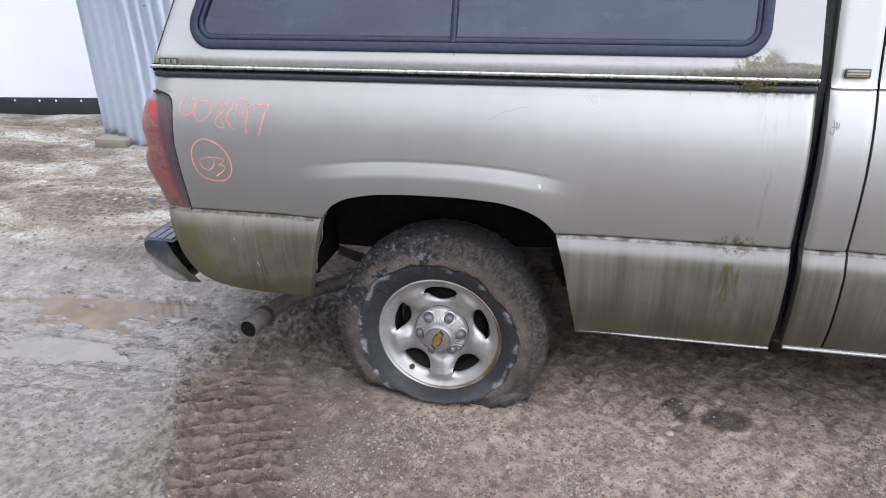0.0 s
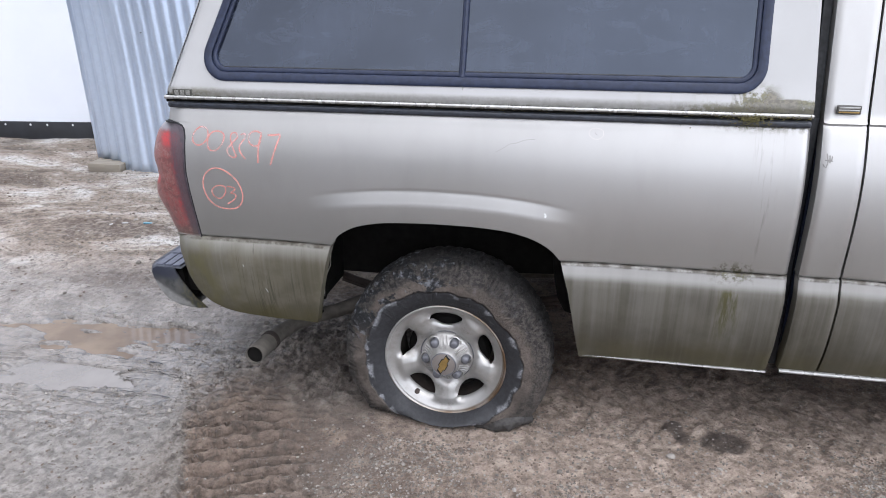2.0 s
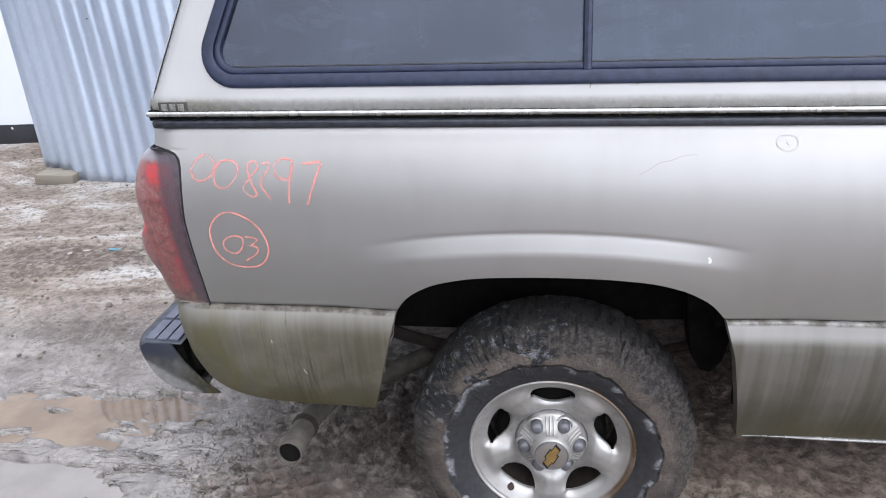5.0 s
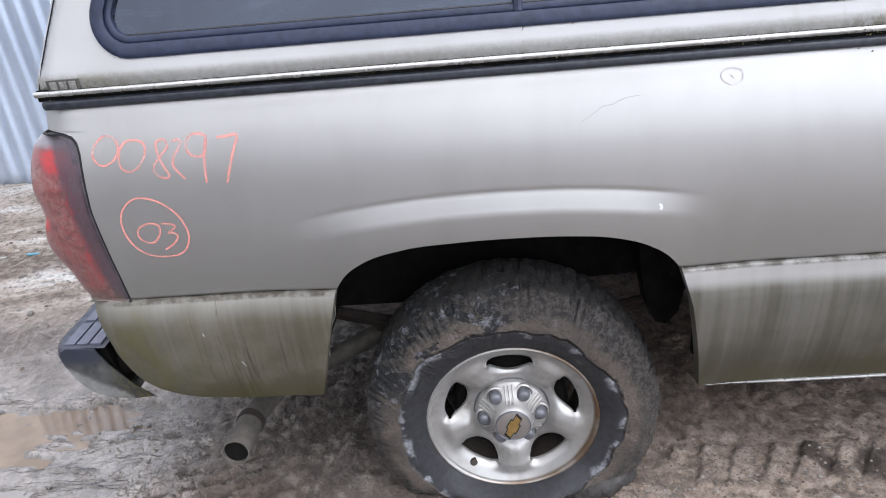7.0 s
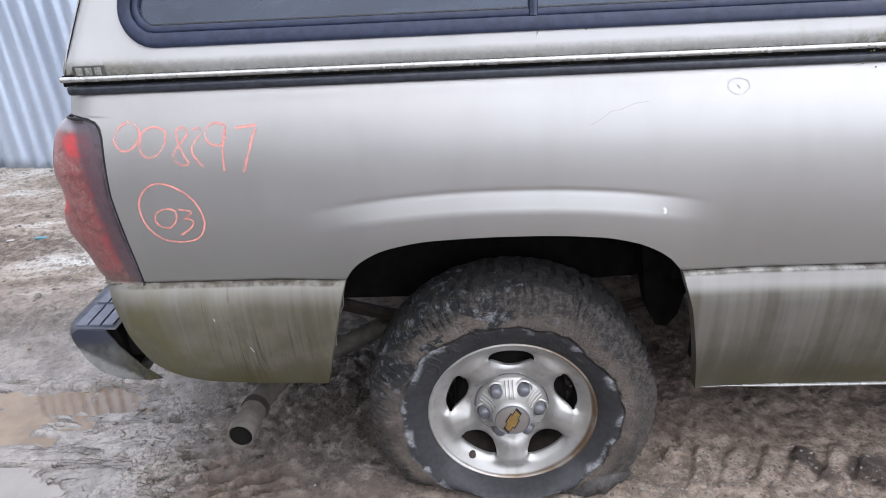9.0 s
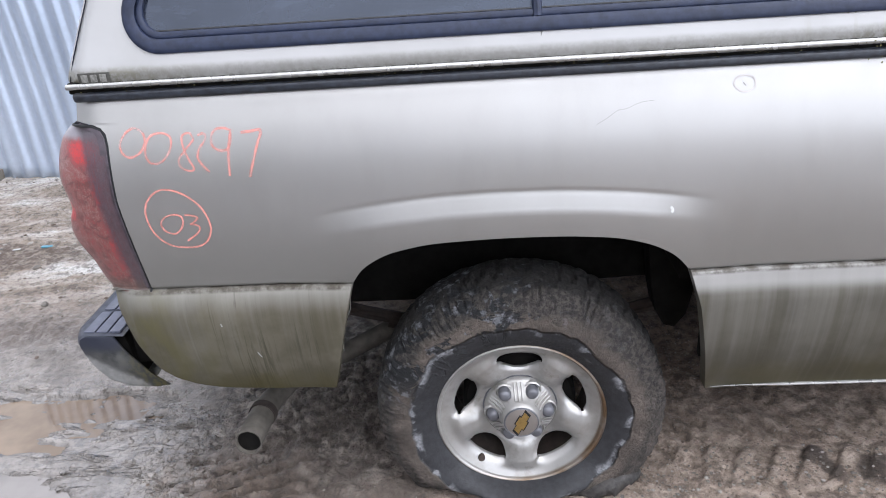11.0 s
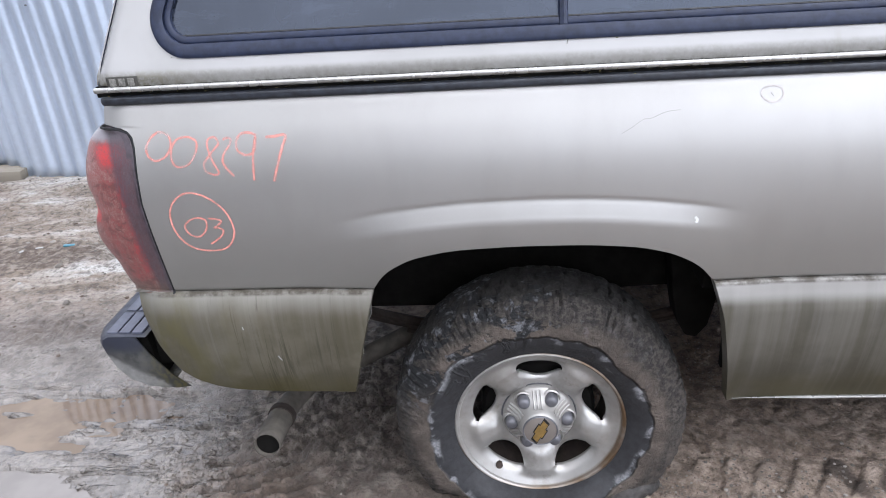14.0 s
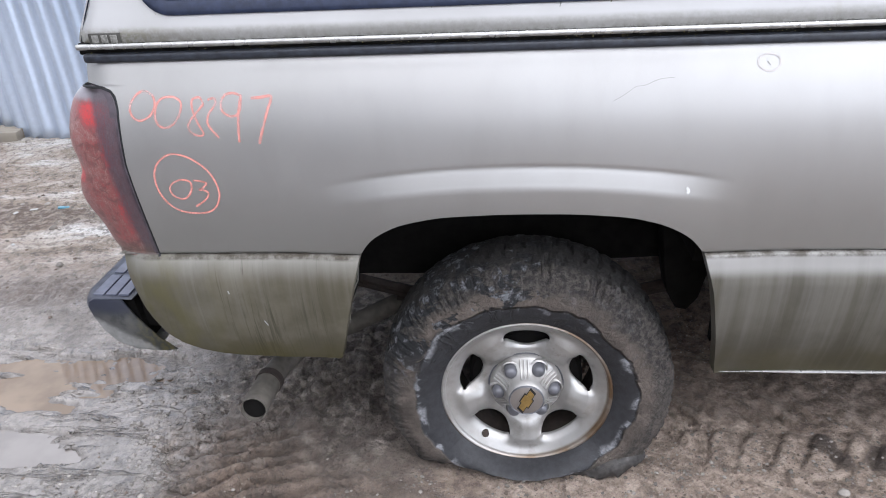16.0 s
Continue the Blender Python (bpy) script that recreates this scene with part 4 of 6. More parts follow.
def flank_mesh():
    low = list(np.linspace(0, 1, 44))
    zl = [0.362 + (0.684 - 0.362) * t for t in low]
    zr = [0.312 + (0.684 - 0.312) * t for t in low]
    mid = [0.6865, 0.6885, 0.690, 0.6915, 0.694]
    up = list(np.linspace(0.70, 1.06, 35)) + [1.07, 1.078, 1.084, 1.089, 1.093, 1.097, 1.100, 1.103, 1.1055, 1.108, 1.1085, 1.112, 1.12, 1.13, 1.14] + [1.147, 1.153, 1.158, 1.162, 1.165, ZTOP]
    rows_l, rows_r = zl + mid + up, zr + mid + up
    n, nlow = len(rows_l), len(zl) + 3
    xr = 0.62
    tops = list(np.linspace(-xr, xr, 64))
    outer = [(-xr, z) for z in rows_l] + [(x, ZTOP) for x in tops[1:-1]] + [(xr, z) for z in reversed(rows_r)]
    total = len(outer)
    inner = []
    for i, (x, z) in enumerate(outer):
        if i < nlow:
            inner.append((float(np.interp(z, [0.362, 0.54, 0.69], [-0.478, -0.431, -0.391])), z))
        elif i >= total - nlow:
            inner.append((float(np.interp(z, [0.312, 0.47, 0.595, 0.69], [0.488, 0.460, 0.436, 0.408])), z))
        else:
            inner.append(arch_top((i - nlow + 1) / (total - 2 * nlow + 1)))
    ts = [0.93 * (k / 120) ** 1.12 for k in range(121)] + [0.945, 0.958, 0.969, 0.978, 0.985, 0.991, 0.996, 1.0]
    vs, fs, m = [], [], len(ts) - 1
    for k in range(m + 1):
        t = ts[k]
        for (xi, zi), (xo, zo) in zip(inner, outer):
            x, z = xi + (xo - xi) * t, zi + (zo - zi) * t
            vs.append((x, float(side_y(x, z)), z))
    for k in range(m):
        for i in range(total - 1):
            a = k * total + i
            fs.append((a, a + 1, a + total + 1, a + total))
    # the folded lip of the arch
    base = len(vs)
    for j, (dy, g) in enumerate(((0.010, 0.002), (0.045, 0.006))):
        for x, z in inner:
            y = float(side_y(x, z))
            vs.append((x * (1 - g * 0.0), y + dy, z + g * (1 if z > 0.69 else 0)))
    for i in range(total - 1):
        fs.append((i + 1, i, base + i, base + i + 1))
        fs.append((base + i + 1, base + i, base + total + i, base + total + i + 1))
    # rear stretch, up to the tail lamp and the rounded lower corner
    def rear_x(z):
        if z > 1.108:
            return float(np.interp(z, [1.108, 1.168], [-0.982, -0.976]))
        if z > ZC:
            return float(np.interp(z, [0.69, 0.93, 1.058, 1.083, 1.097, 1.104, 1.108], [-0.889, -0.906, -0.901, -0.904, -0.915, -0.934, -0.982]))
        return float(np.interp(z, [0.362, 0.366, 0.374, 0.390, 0.418, 0.455, 0.535, 0.62, 0.69], [-0.64, -0.72, -0.79, -0.845, -0.892, -0.925, -0.968, -0.990, -0.998]))

    cols = 40
    start = len(vs)
    for z in rows_l:
        xe = rear_x(z)
        for c in range(cols + 1):
            x = -xr + (xe + xr) * (c / cols)
            wrap = 0.05 * smooth(-0.90, -1.03, x) ** 1.5 if (z < ZC or z > 1.10) else 0.0
            vs.append((x, float(side_y(x, z) + wrap), z))
    for r in range(n - 1):
        for c in range(cols):
            a = start + r * (cols + 1) + c
            fs.append((a, a + cols + 1, a + cols + 2, a + 1))
    # folded rear edge
    base = len(vs)
    for z in rows_l:
        xe = rear_x(z)
        wrap = 0.05 * smooth(-0.90, -1.03, xe) ** 1.5 if (z < ZC or z > 1.10) else 0.0
        vs.append((xe + 0.012, float(side_y(xe, z) + wrap + 0.05), z))
    for r in range(n - 1):
        a, b = start + r * (cols + 1) + cols, start + (r + 1) * (cols + 1) + cols
        fs.append((a, base + r, base + r + 1, b))
    # front stretch, up to the gap behind the cab
    start = len(vs)
    xe = 1.112
    for z in rows_r:
        for c in range(cols + 1):
            x = xr + (xe - xr) * c / cols
            vs.append((x, float(side_y(x, z)) + 0.012 * float(smooth(xe - 0.012, xe, x)) ** 2, z))
    for r in range(n - 1):
        for c in range(cols):
            a = start + r * (cols + 1) + c
            fs.append((a, a + 1, a + cols + 2, a + cols + 1))
    base = len(vs)
    for z in rows_r:
        vs.append((xe, float(side_y(xe, z)) + 0.09, z))
    for r in range(n - 1):
        a, b = start + r * (cols + 1) + cols, start + (r + 1) * (cols + 1) + cols
        fs.append((a, base + r, base + r + 1, b))
    return vs, fs


truck = empty("pickup_truck", (0.3, 0.95, 0.0))
tagged(truck, "dirty silver pickup truck with a flat rear tyre parked on mud", "pickup truck")

fv, ff = flank_mesh()
flank = raw("bed_side", fv, ff, PAINT, truck, "silver bed side with algae-streaked lower panel", sharp=55)
bmf = bmesh.new()
bmf.from_mesh(flank.data)
bmesh.ops.remove_doubles(bmf, verts=bmf.verts[:], dist=0.0004)
bmesh.ops.recalc_face_normals(bmf, faces=bmf.faces[:])
bmf.to_mesh(flank.data)
bmf.free()
flank.data.polygons.foreach_set("use_smooth", [True] * len(flank.data.polygons))
flank.data.set_sharp_from_angle(angle=radians(50))

# bright bead along the lower edge ahead of the wheel
part("sill_bead", tube([(x, float(side_y(x, 0.322)) - 0.002, 0.321) for x in np.linspace(0.50, 1.108, 20)], [0.0008, 0.001, 0.0014, 0.0022, 0.003, 0.004] + [0.0048] * 14, 8), BRIGHT, truck, "worn bright bead under the bed side")
part("edge_fold", box(0.495, 1.10, 0.062, 0.12, 0.312, 0.320), DARK, truck)
part("edge_fold", box(-0.84, -0.48, 0.055, 0.11, 0.372, 0.380), DARK, truck)

# inner bed, far side, tailgate
part("bed_floor", box(-0.94, 1.10, 0.20, 1.80, 0.74, 0.78), DARK, truck)
part("bed_inner_wall", box(-0.94, 1.10, 0.145, 0.165, 0.78, 1.15), DARK, truck)
part("bed_rail", box(-0.96, 1.108, 0.056, 0.165, 1.150, 1.166, 0.004), PAINT, truck)
part("far_bed_side", prism([(-0.98, 0.40), (-0.48, 0.37), (-0.39, 0.70), (-0.2, 0.80), (0.2, 0.80), (0.40, 0.70), (0.49, 0.32), (1.11, 0.32), (1.11, 1.166), (-0.98, 1.166)], 1.80, 1.97, 0.01), PAINT, truck)
part("tailgate", box(-1.000, -0.955, 0.15, 1.80, 0.66, 1.150, 0.008), PAINT, truck)

# wheel house, frame and springs in the shade of the arch
hv, hf, m = [], [], 30
for k in range(m + 1):
    x, z = arch_top(k / m)
    for y in (0.028, 0.10, 0.24, 0.36):
        hv.append((x * 1.01, y, z + 0.012 + 0.02 * smooth(0.02, 0.3, y)))
for k in range(m):
    for j in range(3):
        a = k * 4 + j
        hf.append((a, a + 1, a + 5, a + 4))
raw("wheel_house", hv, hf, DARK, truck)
# near-black back and sides shut the arch, painting in its deep shade
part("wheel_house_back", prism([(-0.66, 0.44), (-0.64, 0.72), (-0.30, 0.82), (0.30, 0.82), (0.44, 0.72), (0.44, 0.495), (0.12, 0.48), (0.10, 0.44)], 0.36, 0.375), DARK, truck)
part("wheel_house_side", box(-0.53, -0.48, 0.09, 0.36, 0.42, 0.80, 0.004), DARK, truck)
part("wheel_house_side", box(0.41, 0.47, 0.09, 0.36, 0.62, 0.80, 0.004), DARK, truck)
# unseen spare tyre, panels and tank added to keep the underbody dark
part("shade_spare_tyre", lathe([(0.10, 0.0), (0.20, -0.01), (0.30, -0.06), (0.37, -0.03), (0.38, 0.06), (0.37, 0.15), (0.30, 0.18), (0.20, 0.12), (0.10, 0.11)], 40, (0, 0, 0)), DARK, truck).matrix_basis = pose(-0.55, 0.98, 0.46, 90, 0, 0)
part("shade_inner_panel", box(-0.95, -0.475, 0.12, 0.14, 0.42, 0.76), DARK, truck)
part("shade_inner_panel", box(0.49, 1.10, 0.13, 0.15, 0.36, 0.76), DARK, truck)
part("shade_fuel_tank", box(0.75, 2.0, 0.60, 1.20, 0.33, 0.56, 0.04), DARK, truck)
part("cab_floor", box(1.15, 2.9, 0.10, 1.85, 0.40, 0.44), DARK, truck)
part("frame_rail", box(-0.98, 3.9, 0.46, 0.53, 0.49, 0.63, 0.01), RUSTY, truck)
part("frame_rail", box(-0.98, 3.9, 1.37, 1.44, 0.49, 0.63, 0.01), RUSTY, truck)
for k in range(4):
    h = 0.62 - 0.12 * k
    part("leaf_spring", tube([(x, 0.40, 0.325 - 0.017 * k + 0.14 * (x / 0.66) ** 2) for x in np.linspace(-h, h, 15)], 0.013, 6), RUSTY, truck)
part("axle", tube([(0.0, 0.22, 0.255), (0.0, 0.80, 0.255), (0.0, 0.86, 0.255), (0.0, 1.06, 0.255), (0.0, 1.12, 0.255), (0.0, 1.72, 0.255)], [0.045, 0.045, 0.13, 0.13, 0.045, 0.045], 16), RUSTY, truck)
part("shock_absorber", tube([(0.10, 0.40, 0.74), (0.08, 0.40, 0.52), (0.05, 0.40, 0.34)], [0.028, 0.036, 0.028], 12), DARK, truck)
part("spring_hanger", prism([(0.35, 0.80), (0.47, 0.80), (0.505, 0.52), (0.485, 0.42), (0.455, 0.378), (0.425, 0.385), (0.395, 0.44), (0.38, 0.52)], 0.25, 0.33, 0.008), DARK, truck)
# white patch painted in for daylight coming through a hole
part("clip", box(-0.030, -0.008, 0.352, 0.357, 0.700, 0.711, 0.001), CHIP, truck, "pale patch standing for daylight through a hole in the arch")
part("hanging_wire", tube([(-0.405, 0.03, 0.66), (-0.412, 0.035, 0.60), (-0.440, 0.04, 0.54), (-0.446, 0.045, 0.47)], 0.0016, 6), BRIGHT, truck)

# exhaust
part("exhaust_pipe", tube([(-0.733, 0.000, 0.215), (-0.735, 0.05, 0.208), (-0.735, 0.10, 0.203), (-0.733, 0.15, 0.201), (-0.720, 0.21, 0.204), (-0.685, 0.28, 0.212), (-0.63, 0.34, 0.221), (-0.52, 0.40, 0.240), (-0.35, 0.46, 0.30), (0.1, 0.62, 0.38), (1.2, 0.66, 0.42), (3.0, 0.66, 0.40)], [0.0365, 0.0365, 0.0365, 0.036, 0.033, 0.031, 0.030, 0.030, 0.030, 0.03, 0.03, 0.03], 20, True, 0.003), PIPE, truck, "mud-grey steel exhaust tailpipe")
# dark plug that paints in the shade inside the tailpipe
part("pipe_shade_plug", tube([(-0.7336, 0.014, 0.2130), (-0.7340, 0.024, 0.2116)], 0.0325, 20), DARK, truck)
part("exhaust_clamp", tube([(-0.734, 0.135, 0.2015), (-0.732, 0.157, 0.2013)], 0.040, 18), RUSTY, truck)

# ---------------------------------------------------------------- wheel
HUB = (0.007, -0.005, 0.250)
wheel = empty("wheel", HUB)
under(wheel, truck)
tagged(wheel, "silver five-slot steel wheel with a flat muddy tyre")


def tyre_mesh():
    rim_r, big = 0.219, 0.390
    prof = [(0.214, 0.062), (0.219, 0.046), (0.229, 0.036), (0.245, 0.026), (0.262, 0.017), (0.280, 0.011), (0.298, 0.008), (0.315, 0.010), (0.332, 0.015), (0.347, 0.022), (0.360, 0.031), (0.371, 0.040), (0.379, 0.049), (0.385, 0.058)]
    prof += [(0.386 + 0.006 * (1 - ((k - 7) / 7) ** 2), 0.066 + 0.0110 * k) for k in range(15)]
    prof += [(0.380, 0.230), (0.36, 0.250), (0.30, 0.272), (0.24, 0.262), (0.214, 0.245)]
    seg = 896
    vs, fs = [], []
    rng = np.random.default_rng(4)
    wob = rng.uniform(0, 6, 8)
    for k in range(seg):
        a = k * math.tau / seg
        ca, sa = math.cos(a), math.sin(a)
        pitch = math.tau / 60
        for j, (r, y) in enumerate(prof):
            if 9 <= j <= 28:
                row = (j - 9) // 3
                phase = ((a + row * 0.021 + 0.012 * math.sin(row * 2.1)) % pitch) / pitch
                cut = 0.0105 * float(smooth(0.30, 0.22, phase) + smooth(0.86, 0.94, phase)) * (0.55 if j < 13 else 1.0)
                cut = min(cut, 0.0105)
                worn = min(1.0, max(0.0, 0.45 + 1.5 * noise.noise((ca * 4 + 3, sa * 4, y * 14)) + 0.7 * noise.noise((ca * 13, sa * 13, y * 30))))
                if j < 14:
                    fine_phase = (a % (math.tau / 112)) / (math.tau / 112)
                    cut = max(cut * 0.35, 0.0085 * worn * float(smooth(0.50, 0.30, abs(fine_phase - 0.5) * 2)))
                if j in (16, 20, 24):
                    cut = 0.007
                r -= cut * (0.25 + 0.75 * worn)
                y += 0.45 * cut if j < 14 else 0.0
            reach = big
            y2 = y
            if sa < 0:
                reach = min(big, (HUB[2] - 0.002) / max(-sa, 1e-6))
            if reach < big:
                squash = (reach - rim_r) / (big - rim_r)
                u = (r - rim_r) / (big - rim_r)
                r = rim_r + (r - rim_r) * squash if r > rim_r else r
                y2 = y - (1 - squash) ** 2 * 0.064 * math.sin(math.pi * min(max(u, 0), 1) ** 0.8) * (1.0 if j < 20 else -0.6)
                y2 += (1 - squash) * 0.004 * math.sin(23 * a) * u
            near = float(smooth(0.6, 0.95, -sa))
            y2 -= near * 0.012 * float(smooth(rim_r, 0.30, r)) * (1 if j < 20 else -1)
            lump = 0.0020 * (2 * noise.noise((ca * 9, sa * 9, y * 26)) + noise.noise((ca * 26, sa * 26, y * 70))) * float(smooth(0.285, 0.33, r))
            r += lump
            y2 -= lump * (1.0 if j < 14 else 0.0)
            vs.append((HUB[0] + r * ca, HUB[1] + y2, HUB[2] + r * sa))
    n = len(prof)
    for k in range(seg):
        for j in range(n - 1):
            a, b = k * n + j, ((k + 1) % seg) * n + j
            fs.append((a, a + 1, b + 1, b))
    return vs, fs


tv, tf = tyre_mesh()
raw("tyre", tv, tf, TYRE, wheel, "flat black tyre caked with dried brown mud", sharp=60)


def sidewall_fold():
    """The torn, muddy fold of sidewall squeezed out beside the flat patch."""
    pts = [(0.13, 0.018, 0.008), (0.17, 0.010, 0.014), (0.21, 0.006, 0.022), (0.245, 0.008, 0.032), (0.275, 0.016, 0.040), (0.302, 0.030, 0.042), (0.324, 0.050, 0.034), (0.338, 0.070, 0.018)]
    fine = []
    for a, b in zip(pts, pts[1:]):
        fine += [Vector(a).lerp(Vector(b), k / 6) for k in range(6)]
    fine.append(Vector(pts[-1]))
    n = len(fine)
    bm = tube(fine, [0.003 + 0.021 * math.sin(math.pi * min(1.0, 0.06 + 0.94 * k / (n - 1))) ** 0.7 for k in range(n)], 16)
    for v in bm.verts:
        d = 0.010 * noise.noise(v.co * 30) + 0.006 * noise.noise(v.co * 75)
        v.co += Vector((d * 0.6, d, d * 0.8))
    return bm


FOLD = plain("torn_muddy_rubber", (0.024, 0.021, 0.019), 0.7, vary=0.6, scale=70, relief=0.7)
part("sidewall_fold", sidewall_fold(), FOLD, wheel, "torn dark fold of the flat sidewall")


def rim_face():
    """The pressed wheel disc, with five rounded slots cut through it."""
    seg, slots, half = 960, 5, 56 * math.tau / 960

    def slot(a):
        """Inner and outer radius of the slot at the turn a from its middle, or None: wide and near straight outside, rounded inside."""
        w = abs(a) / half
        if w >= 0.999:
            return None
        return 0.1665 - 0.0425 * (1 - w ** 2.3) ** 0.78, 0.1665 + 0.0135 * (1 - w ** 6) ** 0.6

    ws = np.linspace(-0.92, 0.92, 161) * half
    edge_r = np.array([slot(a) for a in ws])
    edge = np.concatenate([np.stack([edge_r[:, k] * np.cos(ws), edge_r[:, k] * np.sin(ws)], -1) for k in (0, 1)])

    def depth(r, a):
        off = ((a - math.pi / 2 + math.pi / slots) % (math.tau / slots)) - math.pi / slots
        k = abs(off)
        base = float(hermite([(0.070, 0.092), (0.095, 0.090), (0.115, 0.083), (0.150, 0.075), (0.180, 0.066), (0.196, 0.059), (0.208, 0.051), (0.216, 0.046)], r))
        spoke = float(smooth(0.20, 0.58, k)) * float(smooth(0.088, 0.125, r)) * float(smooth(0.205, 0.165, r))
        near = float(np.min(np.hypot(edge[:, 0] - r * math.cos(off), edge[:, 1] - r * math.sin(off))))
        return base - 0.017 * spoke + 0.0105 * max(0.0, 1 - near / 0.017) ** 2

    radii = [0.070, 0.082, 0.090, 0.098, 0.106, 0.114, 0.120]
    outer = [0.186, 0.190, 0.195, 0.200, 0.205, 0.210, 0.2135, 0.216]
    vs, fs, idx = [], [], {}

    def vert(key, r, a, dy=0.0):
        if key not in idx:
            idx[key] = len(vs)
            vs.append((HUB[0] + r * math.cos(a), HUB[1] + depth(r, a) + dy, HUB[2] + r * math.sin(a)))
        return idx[key]

    for k in range(seg):
        ang = [(k + d) * math.tau / seg for d in (0, 1)]
        lines = []
        for d in (0, 1):
            kk = (k + d) % seg
            a = kk * math.tau / seg
            off = ((a - math.pi / 2 + math.pi / slots) % (math.tau / slots)) - math.pi / slots
            s = slot(off)
            lo, hi = s if s else (0.1665, 0.1665)
            col = [vert((kk, "i", i), r, a) for i, r in enumerate(radii)]
            col += [vert((kk, "l", i), 0.120 + (lo - 0.120) * (1 - (1 - i / 6) ** 1.6), a) for i in range(1, 7)]
            col2 = [vert((kk, "h", i), hi + (0.186 - hi) * (i / 6) ** 1.6, a) for i in range(0, 7)]
            col2 += [vert((kk, "o", i), r, a) for i, r in enumerate(outer) if i > 0]
            lines.append((col, col2, s, vert((kk, "lb"), lo, a, 0.010) if s else None, vert((kk, "hb"), hi, a, 0.010) if s else None))
        (a1, a2, sa, alb, ahb), (b1, b2, sb, blb, bhb) = lines
        for p, q in ((a1, b1), (a2, b2)):
            for i in range(len(p) - 1):
                fs.append((p[i], p[i + 1], q[i + 1], q[i]))
        if sa and sb:
            fs.append((a1[-1], alb, blb, b1[-1]))
            fs.append((a2[0], b2[0], bhb, ahb))
        elif not sa and not sb:
            fs.append((a1[-1], a2[0], b2[0], b1[-1]))
        elif sa:
            fs.append((a1[-1], a2[0], b2[0]))
        else:
            fs.append((a1[-1], b2[0], b1[-1]))
    return vs, fs


rv, rf = rim_face()
raw("rim_disc", rv, rf, WHEEL, wheel, "silver painted steel disc with five slots", sharp=50)
part("rim_ring", lathe([(0.2145, 0.060), (0.2148, 0.047), (0.2165, 0.041), (0.219, 0.0375), (0.2225, 0.036), (0.2265, 0.038), (0.228, 0.044), (0.226, 0.052), (0.218, 0.060), (0.214, 0.10)], 120, HUB), WHEEL, wheel, "rust-edged rim flange")
part("rim_barrel", lathe([(0.205, 0.074), (0.205, 0.10), (0.19, 0.14), (0.19, 0.22), (0.214, 0.25)], 90, HUB), RUSTY, wheel)
part("bead_gap", lathe([(0.2262, 0.0455), (0.2290, 0.0385), (0.2318, 0.0360), (0.2330, 0.0420)], 120, HUB), DARK, wheel)
part("cap_groove", lathe([(0.0975, 0.088), (0.1015, 0.0865), (0.1035, 0.0900)], 72, HUB), LUG, wheel)
part("brake_drum", lathe([(0.0, 0.115), (0.145, 0.115), (0.155, 0.125), (0.155, 0.22), (0.0, 0.22)], 48, HUB), DARK, wheel)
part("valve_stem", tube([(-0.112, 0.100, 0.084), (-0.108, 0.075, 0.090), (-0.104, 0.052, 0.097)], [0.012, 0.0115, 0.0100], 10), VALVE, wheel, "brown muddy valve stem")
cap = part("centre_cap", lathe([(0.0965, 0.102), (0.0980, 0.090), (0.0965, 0.080), (0.091, 0.073), (0.081, 0.068), (0.069, 0.061), (0.059, 0.049), (0.053, 0.034), (0.050, 0.022), (0.047, 0.0185), (0.0, 0.0175)], 72, HUB), WHEEL, wheel, "silver plastic centre cap")
part("emblem_disc", lathe([(0.0425, 0.018), (0.0425, 0.0150), (0.040, 0.0140), (0.0, 0.0137)], 48, HUB), CAP_GREY, cap)
part("emblem_ring", lathe([(0.0465, 0.0186), (0.0462, 0.0150), (0.0445, 0.0138), (0.0428, 0.0150), (0.0426, 0.0186)], 48, HUB), LUG, cap)
em = bmesh.new()
turn = radians(62)
for w, h, off in ((0.062, 0.017, 0.0), (0.026, 0.027, 0.0)):
    for ss in (1,):
        q = []
        for px, pz in ((-w / 2 - 0.004, -h / 2), (w / 2 - 0.004, -h / 2), (w / 2 + 0.004, h / 2), (-w / 2 + 0.004, h / 2)):
            q.append(em.verts.new((HUB[0] + px * math.cos(turn) - pz * math.sin(turn), HUB[1] + 0.0122 - (0.0004 if w < 0.05 else 0), HUB[2] + px * math.sin(turn) + pz * math.cos(turn))))
        fce = em.faces.new(q)
        ex = bmesh.ops.extrude_face_region(em, geom=[fce])
        for v in ex["geom"]:
            if isinstance(v, bmesh.types.BMVert):
                v.co.y += 0.002
bmesh.ops.recalc_face_normals(em, faces=em.faces[:])
edge_bm = em.copy()
for v in edge_bm.verts:
    v.co = Vector((HUB[0] + (v.co.x - HUB[0]) * 1.22, v.co.y + 0.0007, HUB[2] + (v.co.z - HUB[2]) * 1.22))
part("emblem_edge", edge_bm, BLACK_SEAL, cap)
part("emblem", em, GOLD, cap, "worn gold emblem")
